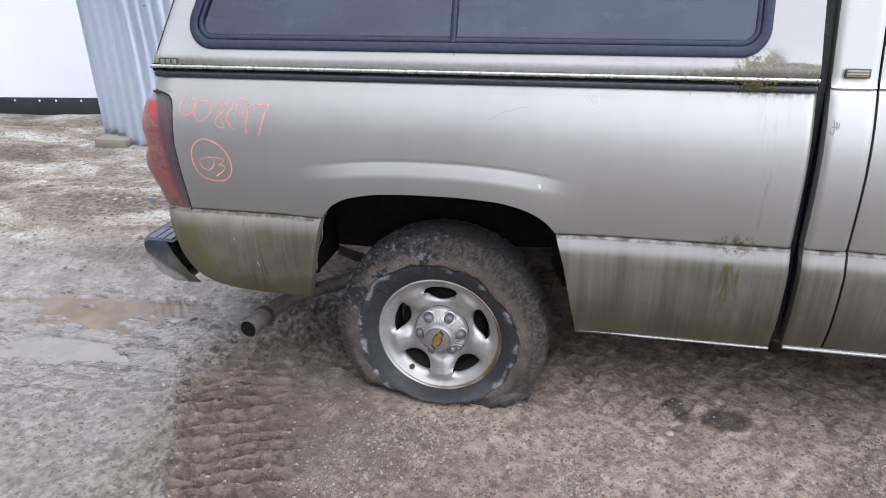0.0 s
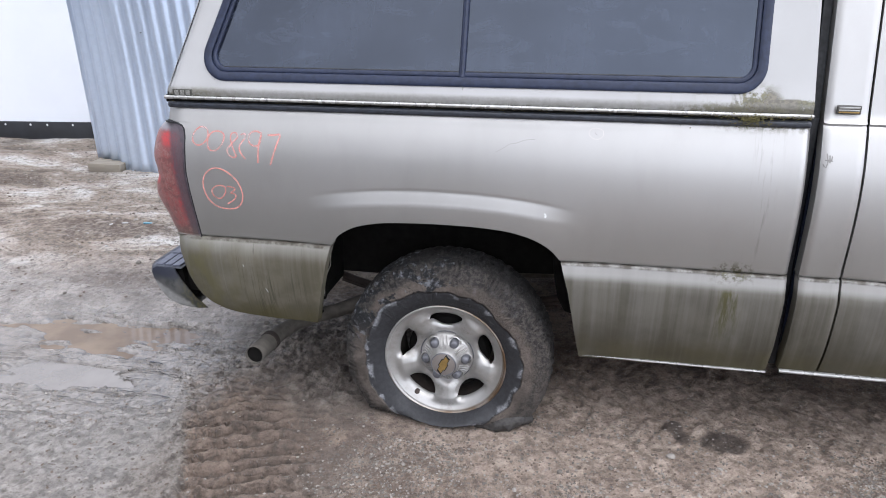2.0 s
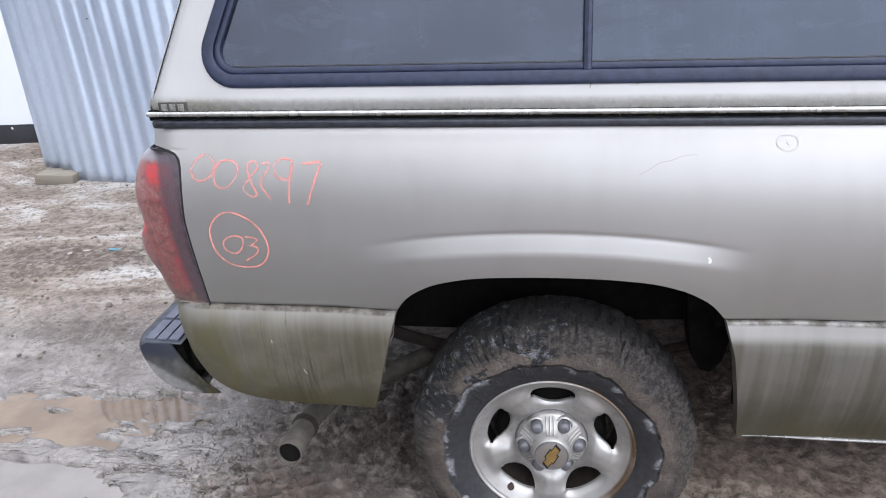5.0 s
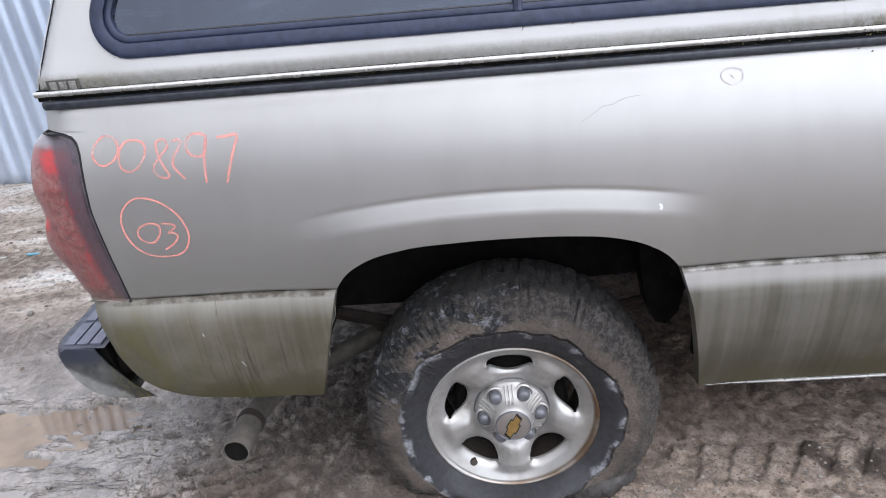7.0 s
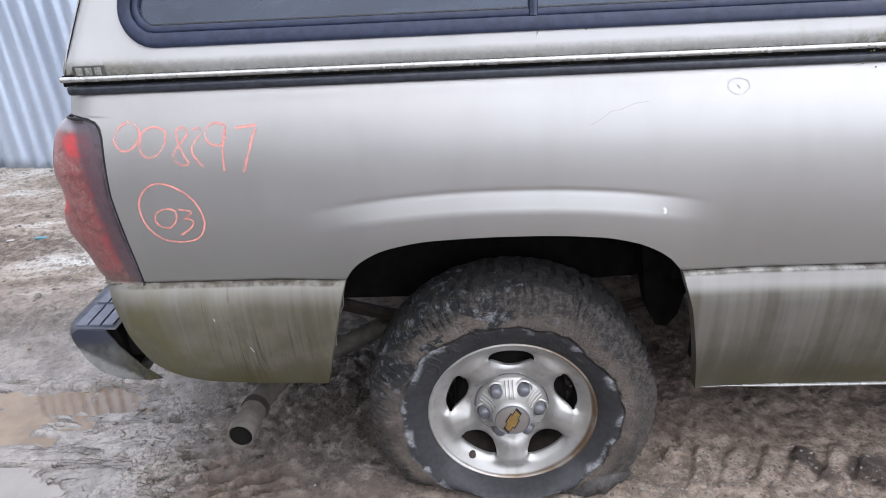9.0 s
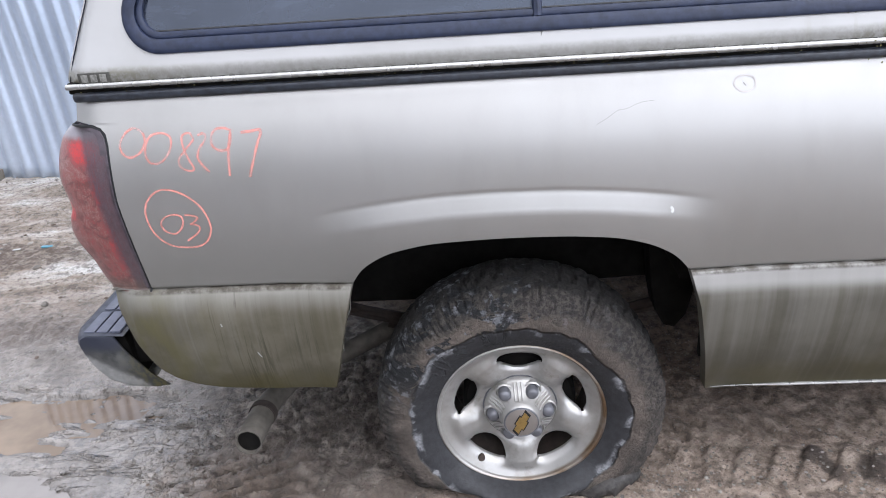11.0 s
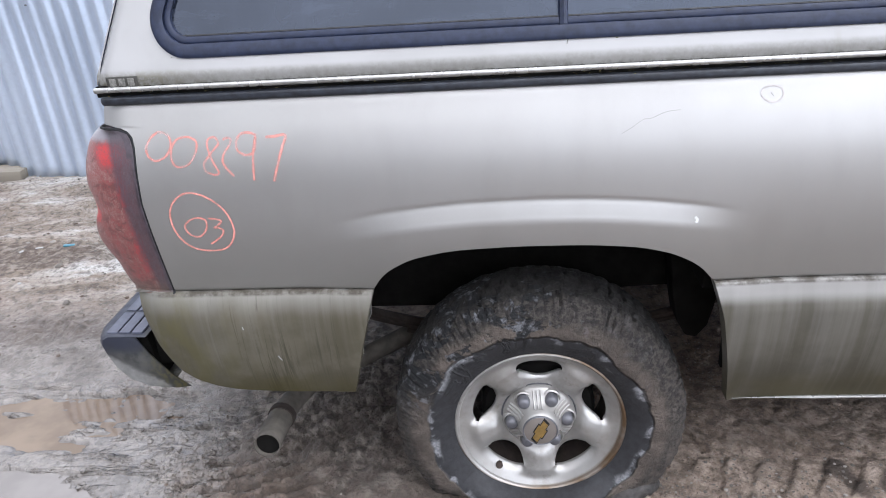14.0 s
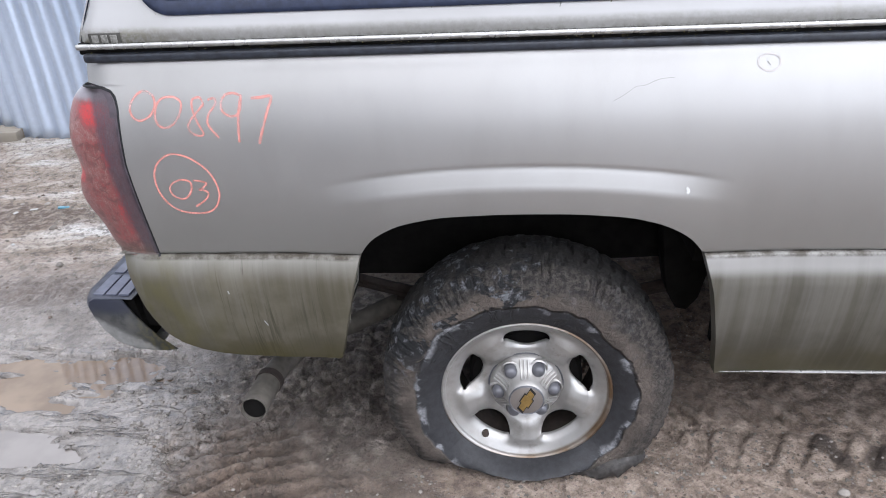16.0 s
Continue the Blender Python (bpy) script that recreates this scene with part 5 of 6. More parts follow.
for k in range(6):
    a = k * math.tau / 6 + radians(4)
    cx, cz = HUB[0] + 0.073 * math.cos(a), HUB[2] + 0.073 * math.sin(a)
    part("lug_cap", lathe([(0.0180, 0.086), (0.0176, 0.060), (0.0165, 0.052), (0.0135, 0.0465), (0.008, 0.0438), (0.0, 0.043)], 20, (cx, HUB[1], cz)), LUG, cap, "grey lug nut cap")
    part("lug_collar", lathe([(0.0255, 0.086), (0.0255, 0.069), (0.0225, 0.066), (0.0195, 0.069), (0.0195, 0.084)], 24, (cx, HUB[1], cz)), WHEEL, cap)
    for off in (-0.010, 0.0, 0.010):
        a2 = a + math.pi / 6
        ux, uz = math.cos(a2), math.sin(a2)
        part("rib", tube([(HUB[0] + r * ux - off * uz, HUB[1] + y, HUB[2] + r * uz + off * ux) for r, y in ((0.0535, 0.036), (0.061, 0.0515), (0.075, 0.0635), (0.090, 0.0715))], 0.0028, 6), WHEEL, cap)

# the other wheels, plainer, hidden by the body
for wx, wy in ((0.0, 1.70), (3.37, 0.04), (3.37, 1.70)):
    w2 = under(empty("wheel", (wx, wy, 0.38)), truck)
    part("tyre", lathe([(0.21, 0.04), (0.25, 0.01), (0.33, 0.0), (0.375, 0.03), (0.385, 0.06), (0.385, 0.19), (0.375, 0.22), (0.33, 0.25), (0.25, 0.24), (0.21, 0.21)], 64, (wx, wy, 0.38)), TYRE, w2)
    part("rim", lathe([(0.22, 0.03), (0.20, 0.05), (0.18, 0.08), (0.10, 0.06), (0.0, 0.05), (0.0, 0.20), (0.22, 0.22)], 48, (wx, wy, 0.38)), WHEEL, w2)


# ---------------------------------------------------------------- tail lamp
def lens_rear(z):
    return float(hermite([(0.680, -1.012), (0.70, -1.026), (0.735, -1.036), (0.765, -1.043), (0.80, -1.058), (0.835, -1.067), (0.872, -1.063), (0.905, -1.049), (0.93, -1.050), (0.968, -1.058), (1.018, -1.053), (1.05, -1.044), (1.075, -1.032), (1.092, -1.016), (1.102, -1.000)], z))


def lens_front(z):
    return float(np.interp(z, [0.685, 0.93, 1.055, 1.078, 1.092, 1.099, 1.102], [-0.892, -0.909, -0.905, -0.908, -0.917, -0.931, -0.953]))


def lamp():
    lamp_ob = under(empty("tail_lamp", (-0.97, 0.06, 0.69)), truck)
    vs, fs, nz, ns = [], [], 60, 26
    for i in range(nz + 1):
        z = 0.686 + (1.101 - 0.686) * i / nz
        xf, xb = lens_front(z) - 0.008, lens_rear(z)
        bul = 0.006 * math.sin(math.pi * i / nz)
        for j in range(ns + 1):
            t = j / ns
            if t < 0.62:
                q = t / 0.62
                x = xf + (xb - xf) * math.sin(q * math.pi / 2)
                y = float(side_y(-0.9, z)) + 0.004 - bul + 0.062 * (1 - math.cos(q * math.pi / 2))
            else:
                q = (t - 0.62) / 0.38
                x, y = xb + 0.012 * q * q, float(side_y(-0.9, z)) + 0.066 - bul + 0.085 * q
            vs.append((x, y, z))
    for i in range(nz):
        for j in range(ns):
            a = i * (ns + 1) + j
            fs.append((a, a + 1, a + ns + 2, a + ns + 1))
    raw("lens", vs, fs, LENS, lamp_ob, "sun-hazed red plastic lens", sharp=0)
    vs, fs = [], []
    for i in range(nz + 1):
        z = 0.684 + (1.104 - 0.684) * i / nz
        xf = lens_front(z)
        y = float(side_y(-0.9, z))
        vs += [(xf + 0.001, y + 0.006, z), (xf - 0.004, y + 0.001, z), (xf - 0.011 - 0.008 * smooth(0.8, 1.06, z), y + 0.0015, z), (xf - 0.014 - 0.008 * smooth(0.8, 1.06, z), y + 0.03, z)]
    for i in range(nz):
        for j in range(3):
            a = i * 4 + j
            fs.append((a, a + 1, a + 5, a + 4))
    raw("bezel", vs, fs, BEZEL, lamp_ob, "dark grey lamp edge")
    part("gasket", tube([(lens_front(z) + 0.001, float(side_y(-0.9, z)) + 0.003, z) for z in np.linspace(0.686, 1.100, 48)] + [(-0.968, 0.020, 1.1045), (-0.984, 0.034, 1.1040)], 0.0032, 6), BLACK_SEAL, lamp_ob)
    part("lamp_base", tube([(-0.893, 0.012, 0.684), (-0.96, 0.035, 0.681), (-1.000, 0.075, 0.681)], 0.0055, 6), BLACK_SEAL, lamp_ob)
    part("housing", prism([(-0.90, 0.69), (-0.995, 0.69), (-1.02, 0.85), (-1.02, 1.03), (-0.99, 1.085), (-0.94, 1.07)], 0.075, 0.15, 0.004), DARK, lamp_ob)


lamp()

# ---------------------------------------------------------------- rear bumper
bumper = under(empty("rear_bumper", (-1.07, 0.95, 0.44)), truck)
tagged(bumper, "scuffed step bumper with slate plastic pads")
sec = [(-1.035, 0.524), (-1.165, 0.528), (-1.183, 0.520), (-1.190, 0.500), (-1.182, 0.470), (-1.160, 0.430), (-1.118, 0.390), (-1.06, 0.368), (-1.00, 0.362)]
bv, bf = [], []
ys_b = [0.068, 0.074, 0.09, 0.13, 0.5, 0.95, 1.4, 1.77, 1.81, 1.826, 1.832]
for y in ys_b:
    e = min(y - 0.068, 1.832 - y)
    pull = 0.030 * (1 - min(1, e / 0.062)) ** 2
    for x, z in sec:
        bv.append((x + pull * smooth(-1.05, -1.18, x), y, z))
for i in range(len(ys_b) - 1):
    for j in range(len(sec) - 1):
        a = i * len(sec) + j
        bf.append((a, a + len(sec), a + len(sec) + 1, a + 1))
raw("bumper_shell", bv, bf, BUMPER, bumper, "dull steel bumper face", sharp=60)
for y0, y1 in ((0.066, 0.072), (1.828, 1.834)):
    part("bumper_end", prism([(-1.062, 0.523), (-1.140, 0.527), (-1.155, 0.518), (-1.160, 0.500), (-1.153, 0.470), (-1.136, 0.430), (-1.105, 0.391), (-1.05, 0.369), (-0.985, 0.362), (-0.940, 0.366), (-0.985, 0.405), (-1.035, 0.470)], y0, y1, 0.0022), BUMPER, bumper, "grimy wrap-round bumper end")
part("bumper_bracket", box(-1.03, -0.93, 0.10, 0.16, 0.42, 0.52, 0.004), DARK, bumper)
part("bumper_core", prism([(-1.04, 0.515), (-1.15, 0.515), (-1.15, 0.47), (-1.09, 0.40), (-1.02, 0.385)], 0.085, 1.815), DARK, bumper)
for col in range(14):
    for row in range(3):
        x0, y0 = -1.080 - row * 0.0355, 0.085 + col * 0.122
        part("step_pad", box(x0, x0 + 0.031, y0, y0 + 0.110, 0.520, 0.531, 0.003), PAD, bumper)

# ---------------------------------------------------------------- cab and front, beyond the gap
door_x = 1.268


def cab_panel(name, x0, x1, label=""):
    zs = list(np.linspace(0.335, 0.684, 44)) + [0.6865, 0.6885, 0.690, 0.6915, 0.694] + list(np.linspace(0.70, 1.14, 30)) + [1.15, 1.158, 1.163, 1.168, 1.172, 1.18] + list(np.linspace(1.2, 1.78, 16))
    vs, fs, n = [], [], 10

    def yy(z):
        if z <= 1.163:
            return float(side_y(9, z, False))
        return 0.036 + 0.012 * float(smooth(1.163, 1.18, z)) + 0.22 * max(0.0, z - 1.18)

    for z in zs:
        for c in range(n + 1):
            t = c / n
            x = x0 + (x1 - x0) * t
            d = min(x - x0, x1 - x)
            vs.append((x, yy(z) + 0.008 * (1 - min(1, d / 0.008)) ** 2, z))
    for r in range(len(zs) - 1):
        for c in range(n):
            a = r * (n + 1) + c
            fs.append((a, a + 1, a + n + 2, a + n + 1))
    for side in (0, n):
        base = len(vs)
        for r, z in enumerate(zs):
            vs.append((x0 if side == 0 else x1, yy(z) + 0.06, z))
        for r in range(len(zs) - 1):
            a, b = r * (n + 1) + side, (r + 1) * (n + 1) + side
            fs.append((a, base + r, base + r + 1, b))
    ob = raw(name, vs, fs, PAINT, truck, label, sharp=50)
    return ob


cab_panel("cab_corner", 1.146, door_x - 0.004, "silver rear cab corner")
door = cab_panel("cab_door", door_x + 0.003, 2.36, "silver cab door")


def leaning(x0, x1, y0, y1, z0, z1):
    """A box that leans in with the cab's side above the belt line."""
    bm = box(x0, x1, y0, y1, z0, z1)
    for v in bm.verts:
        if v.co.z > (z0 + z1) / 2:
            v.co.y += 0.22 * (z1 - z0)
    return bm


part("cab_back", box(1.150, 1.17, 0.09, 1.86, 0.36, 1.18), BLACK_TRIM, truck)
part("cab_back", leaning(1.150, 1.17, 0.10, 1.62, 1.18, 1.76), BLACK_TRIM, truck)
part("gap_seal", box(1.118, 1.142, 0.075, 0.11, 0.34, 1.18, 0.004), BLACK_SEAL, truck)
part("gap_seal", leaning(1.118, 1.142, 0.085, 0.12, 1.18, 1.66), BLACK_SEAL, truck)
part("door_gap", box(door_x - 0.012, door_x + 0.012, 0.06, 0.075, 0.36, 1.18), DARK, truck)
part("door_gap", leaning(door_x - 0.012, door_x + 0.012, 0.068, 0.084, 1.18, 1.70), DARK, truck)
part("cab_shell", prism([(1.16, 0.36), (2.40, 0.36), (2.40, 1.10), (2.15, 1.20), (1.75, 1.80), (1.22, 1.82), (1.16, 1.74)], 0.19, 1.76, 0.02), PAINT, truck)
part("far_cab_side", box(1.146, 2.36, 1.80, 1.95, 0.36, 1.20, 0.02), PAINT, truck)
part("front_body", prism([(2.372, 0.36), (2.90, 0.36), (2.98, 0.72), (3.12, 0.84), (3.62, 0.84), (3.76, 0.72), (3.84, 0.40), (4.22, 0.42), (4.25, 0.95), (4.12, 1.08), (2.372, 1.17)], 0.02, 1.95, 0.03), PAINT, truck)
part("rocker_bead", tube([(x, float(side_y(9, 0.35, False)) + 0.002, 0.335) for x in np.linspace(1.148, 2.34, 12)], 0.0075, 8), BRIGHT, truck)
badge = part("cab_badge", box(1.172, 1.238, 0.038, 0.046, 1.196, 1.222, 0.003), BADGE, truck, "small cab badge with pale bars")
part("badge_bar", box(1.177, 1.233, 0.0365, 0.040, 1.212, 1.218, 0.0005), BRIGHT, badge)
part("badge_bar", box(1.177, 1.233, 0.0365, 0.040, 1.206, 1.210, 0.0005), DULL, badge)
part("badge_bar", box(1.177, 1.233, 0.0365, 0.040, 1.200, 1.204, 0.0005), GOLD, badge)

# ---------------------------------------------------------------- hard cap over the bed
cap_shell = empty("truck_cap", (0.1, 0.95, 1.17))
tagged(cap_shell, "silver fibreglass truck cap with a dark sliding side window", "truck cap")


def cap_y(z):
    return float(hermite([(1.196, 0.032), (1.206, 0.030), (1.222, 0.029), (1.245, 0.037), (1.27, 0.048), (1.32, 0.068), (1.45, 0.118), (1.60, 0.174), (1.68, 0.210), (1.73, 0.255), (1.755, 0.330)], z))


def cap_rear(z):
    return float(np.interp(z, [1.19, 1.30, 1.66, 1.76], [-0.987, -0.953, -0.830, -0.790]))


def rounded(x0b, x0t, x1b, x1t, z0, z1, r, per):
    """A rounded window outline of (x, z), counter-clockwise from the lower left."""
    cs = [(x0b, z0), (x1b, z0), (x1t, z1), (x0t, z1)]
    out = []
    for i in range(4):
        p, a, b = Vector(cs[i]), Vector(cs[i - 1]), Vector(cs[(i + 1) % 4])
        d0, d1 = (a - p).normalized(), (b - p).normalized()
        half = d0.angle(d1) / 2
        cut = r / math.tan(half)
        c = p + (d0 + d1).normalized() * (r / math.sin(half))
        s, e = p + d0 * cut - c, p + d1 * cut - c
        a0, a1 = math.atan2(s.y, s.x), math.atan2(e.y, e.x)
        if a1 < a0:
            a1 += math.tau
        for k in range(13):
            t = a0 + (a1 - a0) * k / 12
            out.append((c.x + r * math.cos(t), c.y + r * math.sin(t)))
    dense = []
    for i in range(len(out)):
        a, b = Vector(out[i]), Vector(out[(i + 1) % len(out)])
        steps = max(1, int((b - a).length / per))
        dense += [tuple(a + (b - a) * k / steps) for k in range(steps)]
    return dense


HOLE = rounded(-0.857, -0.720, 0.966, 0.976, 1.264, 1.642, 0.075, 0.03)


def to_border(x, z):
    """The point of the cap side's border on the way out from the window's middle through (x, z)."""
    cx, cz = 0.07, 1.45
    dx, dz = x - cx, z - cz
    best = 1e9
    if dz < 0:
        best = min(best, (1.206 - cz) / dz)
    if dz > 0:
        best = min(best, (1.73 - cz) / dz)
    if dx > 0:
        best = min(best, (1.108 - cx) / dx)
    if dx < 0:
        for _ in range(1):
            lo, hi = 1.0, 3.0
            for _ in range(40):
                mid = (lo + hi) / 2
                zz = cz + dz * mid
                if cx + dx * mid > cap_rear(max(1.19, min(1.76, zz))):
                    lo = mid
                else:
                    hi = mid
            best = min(best, lo)
    return cx + dx * best, cz + dz * best


cv, cf = [], []
steps = 16
corner_pts = [(-0.982, 1.206), (1.108, 1.206), (1.108, 1.73), (cap_rear(1.73), 1.73)]
border = [to_border(x, z) for x, z in HOLE]
for c in corner_pts:
    i = min(range(len(border)), key=lambda k: math.hypot(border[k][0] - c[0], border[k][1] - c[1]))
    border[i] = c
nh = len(HOLE)
for k in range(steps + 1):
    for (xi, zi), (xo, zo) in zip(HOLE, border):
        t = k / steps
        x, z = xi + (xo - xi) * t, zi + (zo - zi) * t
        edge = 0.03 * smooth(0.05, 0.0, x - cap_rear(z)) ** 2
        cv.append((x, cap_y(z) + edge, z))
for k in range(steps):
    for i in range(nh):
        j = (i + 1) % nh
        cf.append((k * nh + i, k * nh + j, (k + 1) * nh + j, (k + 1) * nh + i))
base = len(cv)
for x, z in HOLE:
    cv.append((x, cap_y(z) + 0.03, z))
for i in range(nh):
    j = (i + 1) % nh
    cf.append((i, base + i, base + j, j))
raw("cap_side", cv, cf, CAP_PAINT, cap_shell, "silver cap side with moss at its lower edge", sharp=50)
# roof, far side, ends
rv2, rf2 = [], []
roof = [(cap_y(z), z) for z in np.linspace(1.728, 1.755, 6)] + [(0.45, 1.772), (0.95, 1.79), (1.45, 1.772), (1.57, 1.755), (1.66, 1.72), (1.80, 1.45), (1.88, 1.206)]
for y, z in roof:
    zz = max(1.19, min(1.76, z))
    rv2 += [(cap_rear(zz), y, z), (0.1, y, z), (1.108, y, z)]
for k in range(len(roof) - 1):
    for j in range(2):
        rf2.append((k * 3 + j, k * 3 + j + 1, k * 3 + j + 4, k * 3 + j + 3))
raw("roof_shell", rv2, rf2, CAP_PAINT, cap_shell)
for xa in (0, 1):
    bm = bmesh.new()
    pts = [(cap_y(z) + 0.02, z) for z in np.linspace(1.206, 1.75, 12)] + [(0.95, 1.785), (1.66, 1.72), (1.80, 1.45), (1.88, 1.206)]
    bm.faces.new([bm.verts.new((1.100 if xa else cap_rear(min(1.76, z)) + 0.008, y, z)) for y, z in pts])
    part("cap_end", bm, BLACK_TRIM if not xa else CAP_PAINT, cap_shell, "", False)
part("cap_rail", tube([(x, 0.022, 1.2005) for x in np.linspace(-0.969, 1.108, 30)], 0.0062, 10), BRIGHT, cap_shell, "thin bright bead along the cap base")
# near-black lip that draws the shadow line between bead and seal
part("cap_shadow_lip", box(-0.974, 1.109, 0.034, 0.12, 1.182, 1.207, 0.003), DARK, cap_shell)
part("seal_strip", box(-0.966, 1.109, 0.025, 0.10, 1.1640, 1.1850, 0.0075, 3), SEAL_STRIP, cap_shell, "weathered black rubber seal strip")

win = under(empty("side_window", (0.06, 0.12, 1.272)), cap_shell)
tagged(win, "dark tinted sliding window in a black frame")


def ring(name, outer_o, inner_o, dy, material, depth=0.02, bulge=0.004):
    """A moulding between two outlines with as many points each, laid on the cap's slope."""
    n, rows = len(outer_o), 6
    vs, fs = [], []
    for k in range(rows + 1):
        t = k / rows
        for (xo, zo), (xi, zi) in zip(outer_o, inner_o):
            x, z = xo + (xi - xo) * t, zo + (zi - zo) * t
            vs.append((x, cap_y(z) + dy - bulge * math.sin(math.pi * t) ** 0.5, z))
    for side, src in ((0, outer_o), (rows, inner_o)):
        base = len(vs)
        for x, z in src:
            vs.append((x, cap_y(z) + dy + depth, z))
        for i in range(n):
            j = (i + 1) % n
            fs.append((side * n + i, base + i, base + j, side * n + j))
    for k in range(rows):
        for i in range(n):
            j = (i + 1) % n
            fs.append((k * n + i, k * n + j, (k + 1) * n + j, (k + 1) * n + i))
    return raw(name, vs, fs, material, win, "", sharp=60)


def inset(o, d):
    """The outline drawn in by d metres."""
    n, out = len(o), []
    for i in range(n):
        a, b = Vector(o[i - 1]), Vector(o[(i + 1) % n])
        t = (b - a).normalized()
        out.append((o[i][0] - t.y * d, o[i][1] + t.x * d))
    return out


ring("window_frame", inset(HOLE, -0.006), inset(HOLE, 0.022), -0.004, BLACK_TRIM)
ring("inner_frame", inset(HOLE, 0.021), inset(HOLE, 0.036), 0.004, BLACK_TRIM, 0.02, 0.003)


def pane(x0, x1, z0, z1, dy, slant=False):
    vs, fs, n = [], [], 24
    for i in range(n + 1):
        z = z0 + (z1 - z0) * i / n
        for j in range(9):
            t = j / 8
            xa = x0 + (0.134 * (z - 1.272) / 0.36 if slant else 0)
            x = xa + (x1 - xa) * t
            vs.append((x, cap_y(z) + dy, z))
    for i in range(n):
        for j in range(8):
            a = i * 9 + j
            fs.append((a, a + 1, a + 10, a + 9))
    return raw("pane", vs, fs, GLASS, win, "dusty dark tinted glass", sharp=0)


pane(-0.845, 0.062, 1.280, 1.630, 0.014, True)
pane(0.050, 0.955, 1.280, 1.630, 0.010)
part("window_divider", tube([(0.062, cap_y(z) + 0.006, z) for z in np.linspace(1.284, 1.626, 14)], 0.0105, 8), BLACK_TRIM, win)
part("slider_track", tube([(x, cap_y(1.300) + 0.008, 1.300) for x in np.linspace(-0.80, 0.94, 12)], 0.0035, 6), BLACK_SEAL, win)
plate = part("maker_badge", box(-0.940, -0.868, 0.0265, 0.034, 1.203, 1.228, 0.001), BADGE, cap_shell, "dirty maker's badge plate")
for k in range(3):
    part("badge_bar", box(-0.933 + 0.021 * k, -0.918 + 0.021 * k, 0.0255, 0.030, 1.2075, 1.2240, 0.0005), LETTER, plate)
part("seam_mark", tube([(0.07 + 0.003 * math.sin(z * 90), cap_y(z) - 0.0002, z) for z in (1.248, 1.255, 1.262, 1.268)], [0.0008, 0.0015, 0.003, 0.004], 5), SCRATCH, cap_shell)


# moss tufts on the cap's ledge near the cab
def moss_tufts(seed, count, place):
    rng = np.random.default_rng(seed)
    vs, fs = [], []
    for _ in range(count):
        x, y, z, r = place(rng)
        b = len(vs)
        for dx, dy, dz in ((1, 0, 0), (-1, 0, 0), (0, -1, 0), (0, 0, 1), (0, 0, -1), (0.5, -0.7, 0.6), (-0.6, -0.6, -0.5)):
            j = rng.uniform(0.6, 1.3)
            vs.append((x + dx * r * j, y + dy * r * 0.6 * j, z + dz * r * 0.8 * j))
        for t in ((0, 3, 5), (5, 3, 2), (2, 3, 1), (0, 5, 2), (0, 2, 4), (2, 6, 4), (6, 1, 4), (2, 1, 6)):
            fs.append(tuple(b + i for i in t))
    return tagged(raw("moss", vs, fs, MOSS, cap_shell, "olive moss tufts on the cap ledge", False), kind="stuff")


def ledge(rng):
    """A place on the bead, on the seal below it or on the sloping ledge above it, thickest under the window's front corner."""
    kind = rng.random()
    if kind < 0.35:
        return float(rng.normal(0.945, 0.024)), 0.0195 - abs(rng.normal(0, 0.002)), 1.188 + rng.normal(0, 0.008), rng.uniform(0.0012, 0.0036)
    if kind < 0.70:
        z = 1.206 + abs(rng.normal(0, 0.022))
        return float(np.clip(rng.normal(0.945 + 0.25 * (z - 1.206), 0.034), 0.6, 1.10)), cap_y(z) + 0.0004, z, rng.uniform(0.0007, 0.0020)
    return float(np.clip(rng.normal(0.95, 0.10), 0.55, 1.10)), 0.0165, 1.1965 + rng.normal(0, 0.004), rng.uniform(0.001, 0.003)


def under_frame(rng):
    z = 1.262 - abs(rng.normal(0, 0.0025))
    return rng.uniform(-0.82, 0.95) if rng.random() < 0.4 else float(rng.uniform(0.45, 0.95)), cap_y(z) - 0.001, z, rng.uniform(0.0008, 0.0026)


moss_tufts(7, 620, ledge)
moss_tufts(10, 170, under_frame)
moss_tufts(8, 90, lambda r: (r.uniform(-0.96, 0.6), 0.017, 1.1925 + r.normal(0, 0.003), r.uniform(0.0008, 0.002)))
moss_tufts(9, 120, lambda r: (float(r.normal(0.93, 0.06)), 0.0265, 1.172 + r.normal(0, 0.006), r.uniform(0.001, 0.003)))


cap_shell.location.z -= 0.011  # the cap sits down on its seal


# ---------------------------------------------------------------- marks on the paint
def stroke(name, pts, width, material, label="", lift=0.0012, closed=False, steps=10):
    """A marker line through (x, z) points, drawn on the body's flank."""
    p = [Vector(q) for q in pts]
    n = len(p)
    fine = []
    rng = np.random.default_rng(int(abs(pts[0][0]) * 1e5))
    for i in range(n if closed else n - 1):
        a, b, c, d = (p[(i + k) % n] if closed else p[min(max(i + k, 0), n - 1)] for k in (-1, 0, 1, 2))
        for s in range(steps):
            t = s / steps
            fine.append(0.5 * (2 * b + (c - a) * t + (2 * a - 5 * b + 4 * c - d) * t * t + (3 * b - a - 3 * c + d) * t ** 3))
    fine.append(p[0] if closed else p[-1])
    vs, fs = [], []
    for i, q in enumerate(fine):
        t = (fine[min(i + 1, len(fine) - 1)] - fine[max(i - 1, 0)]).normalized()
        nrm = Vector((-t.y, t.x))
        w = width * (0.33 + 0.08 * rng.random())
        for s in (-1, 1):
            x, z = q + nrm * w * s
            vs.append((x, float(side_y(x, z)) - lift, z))
    for i in range(len(fine) - 1):
        fs.append((2 * i, 2 * i + 1, 2 * i + 3, 2 * i + 2))
    return raw(name, vs, fs, material, truck, label)


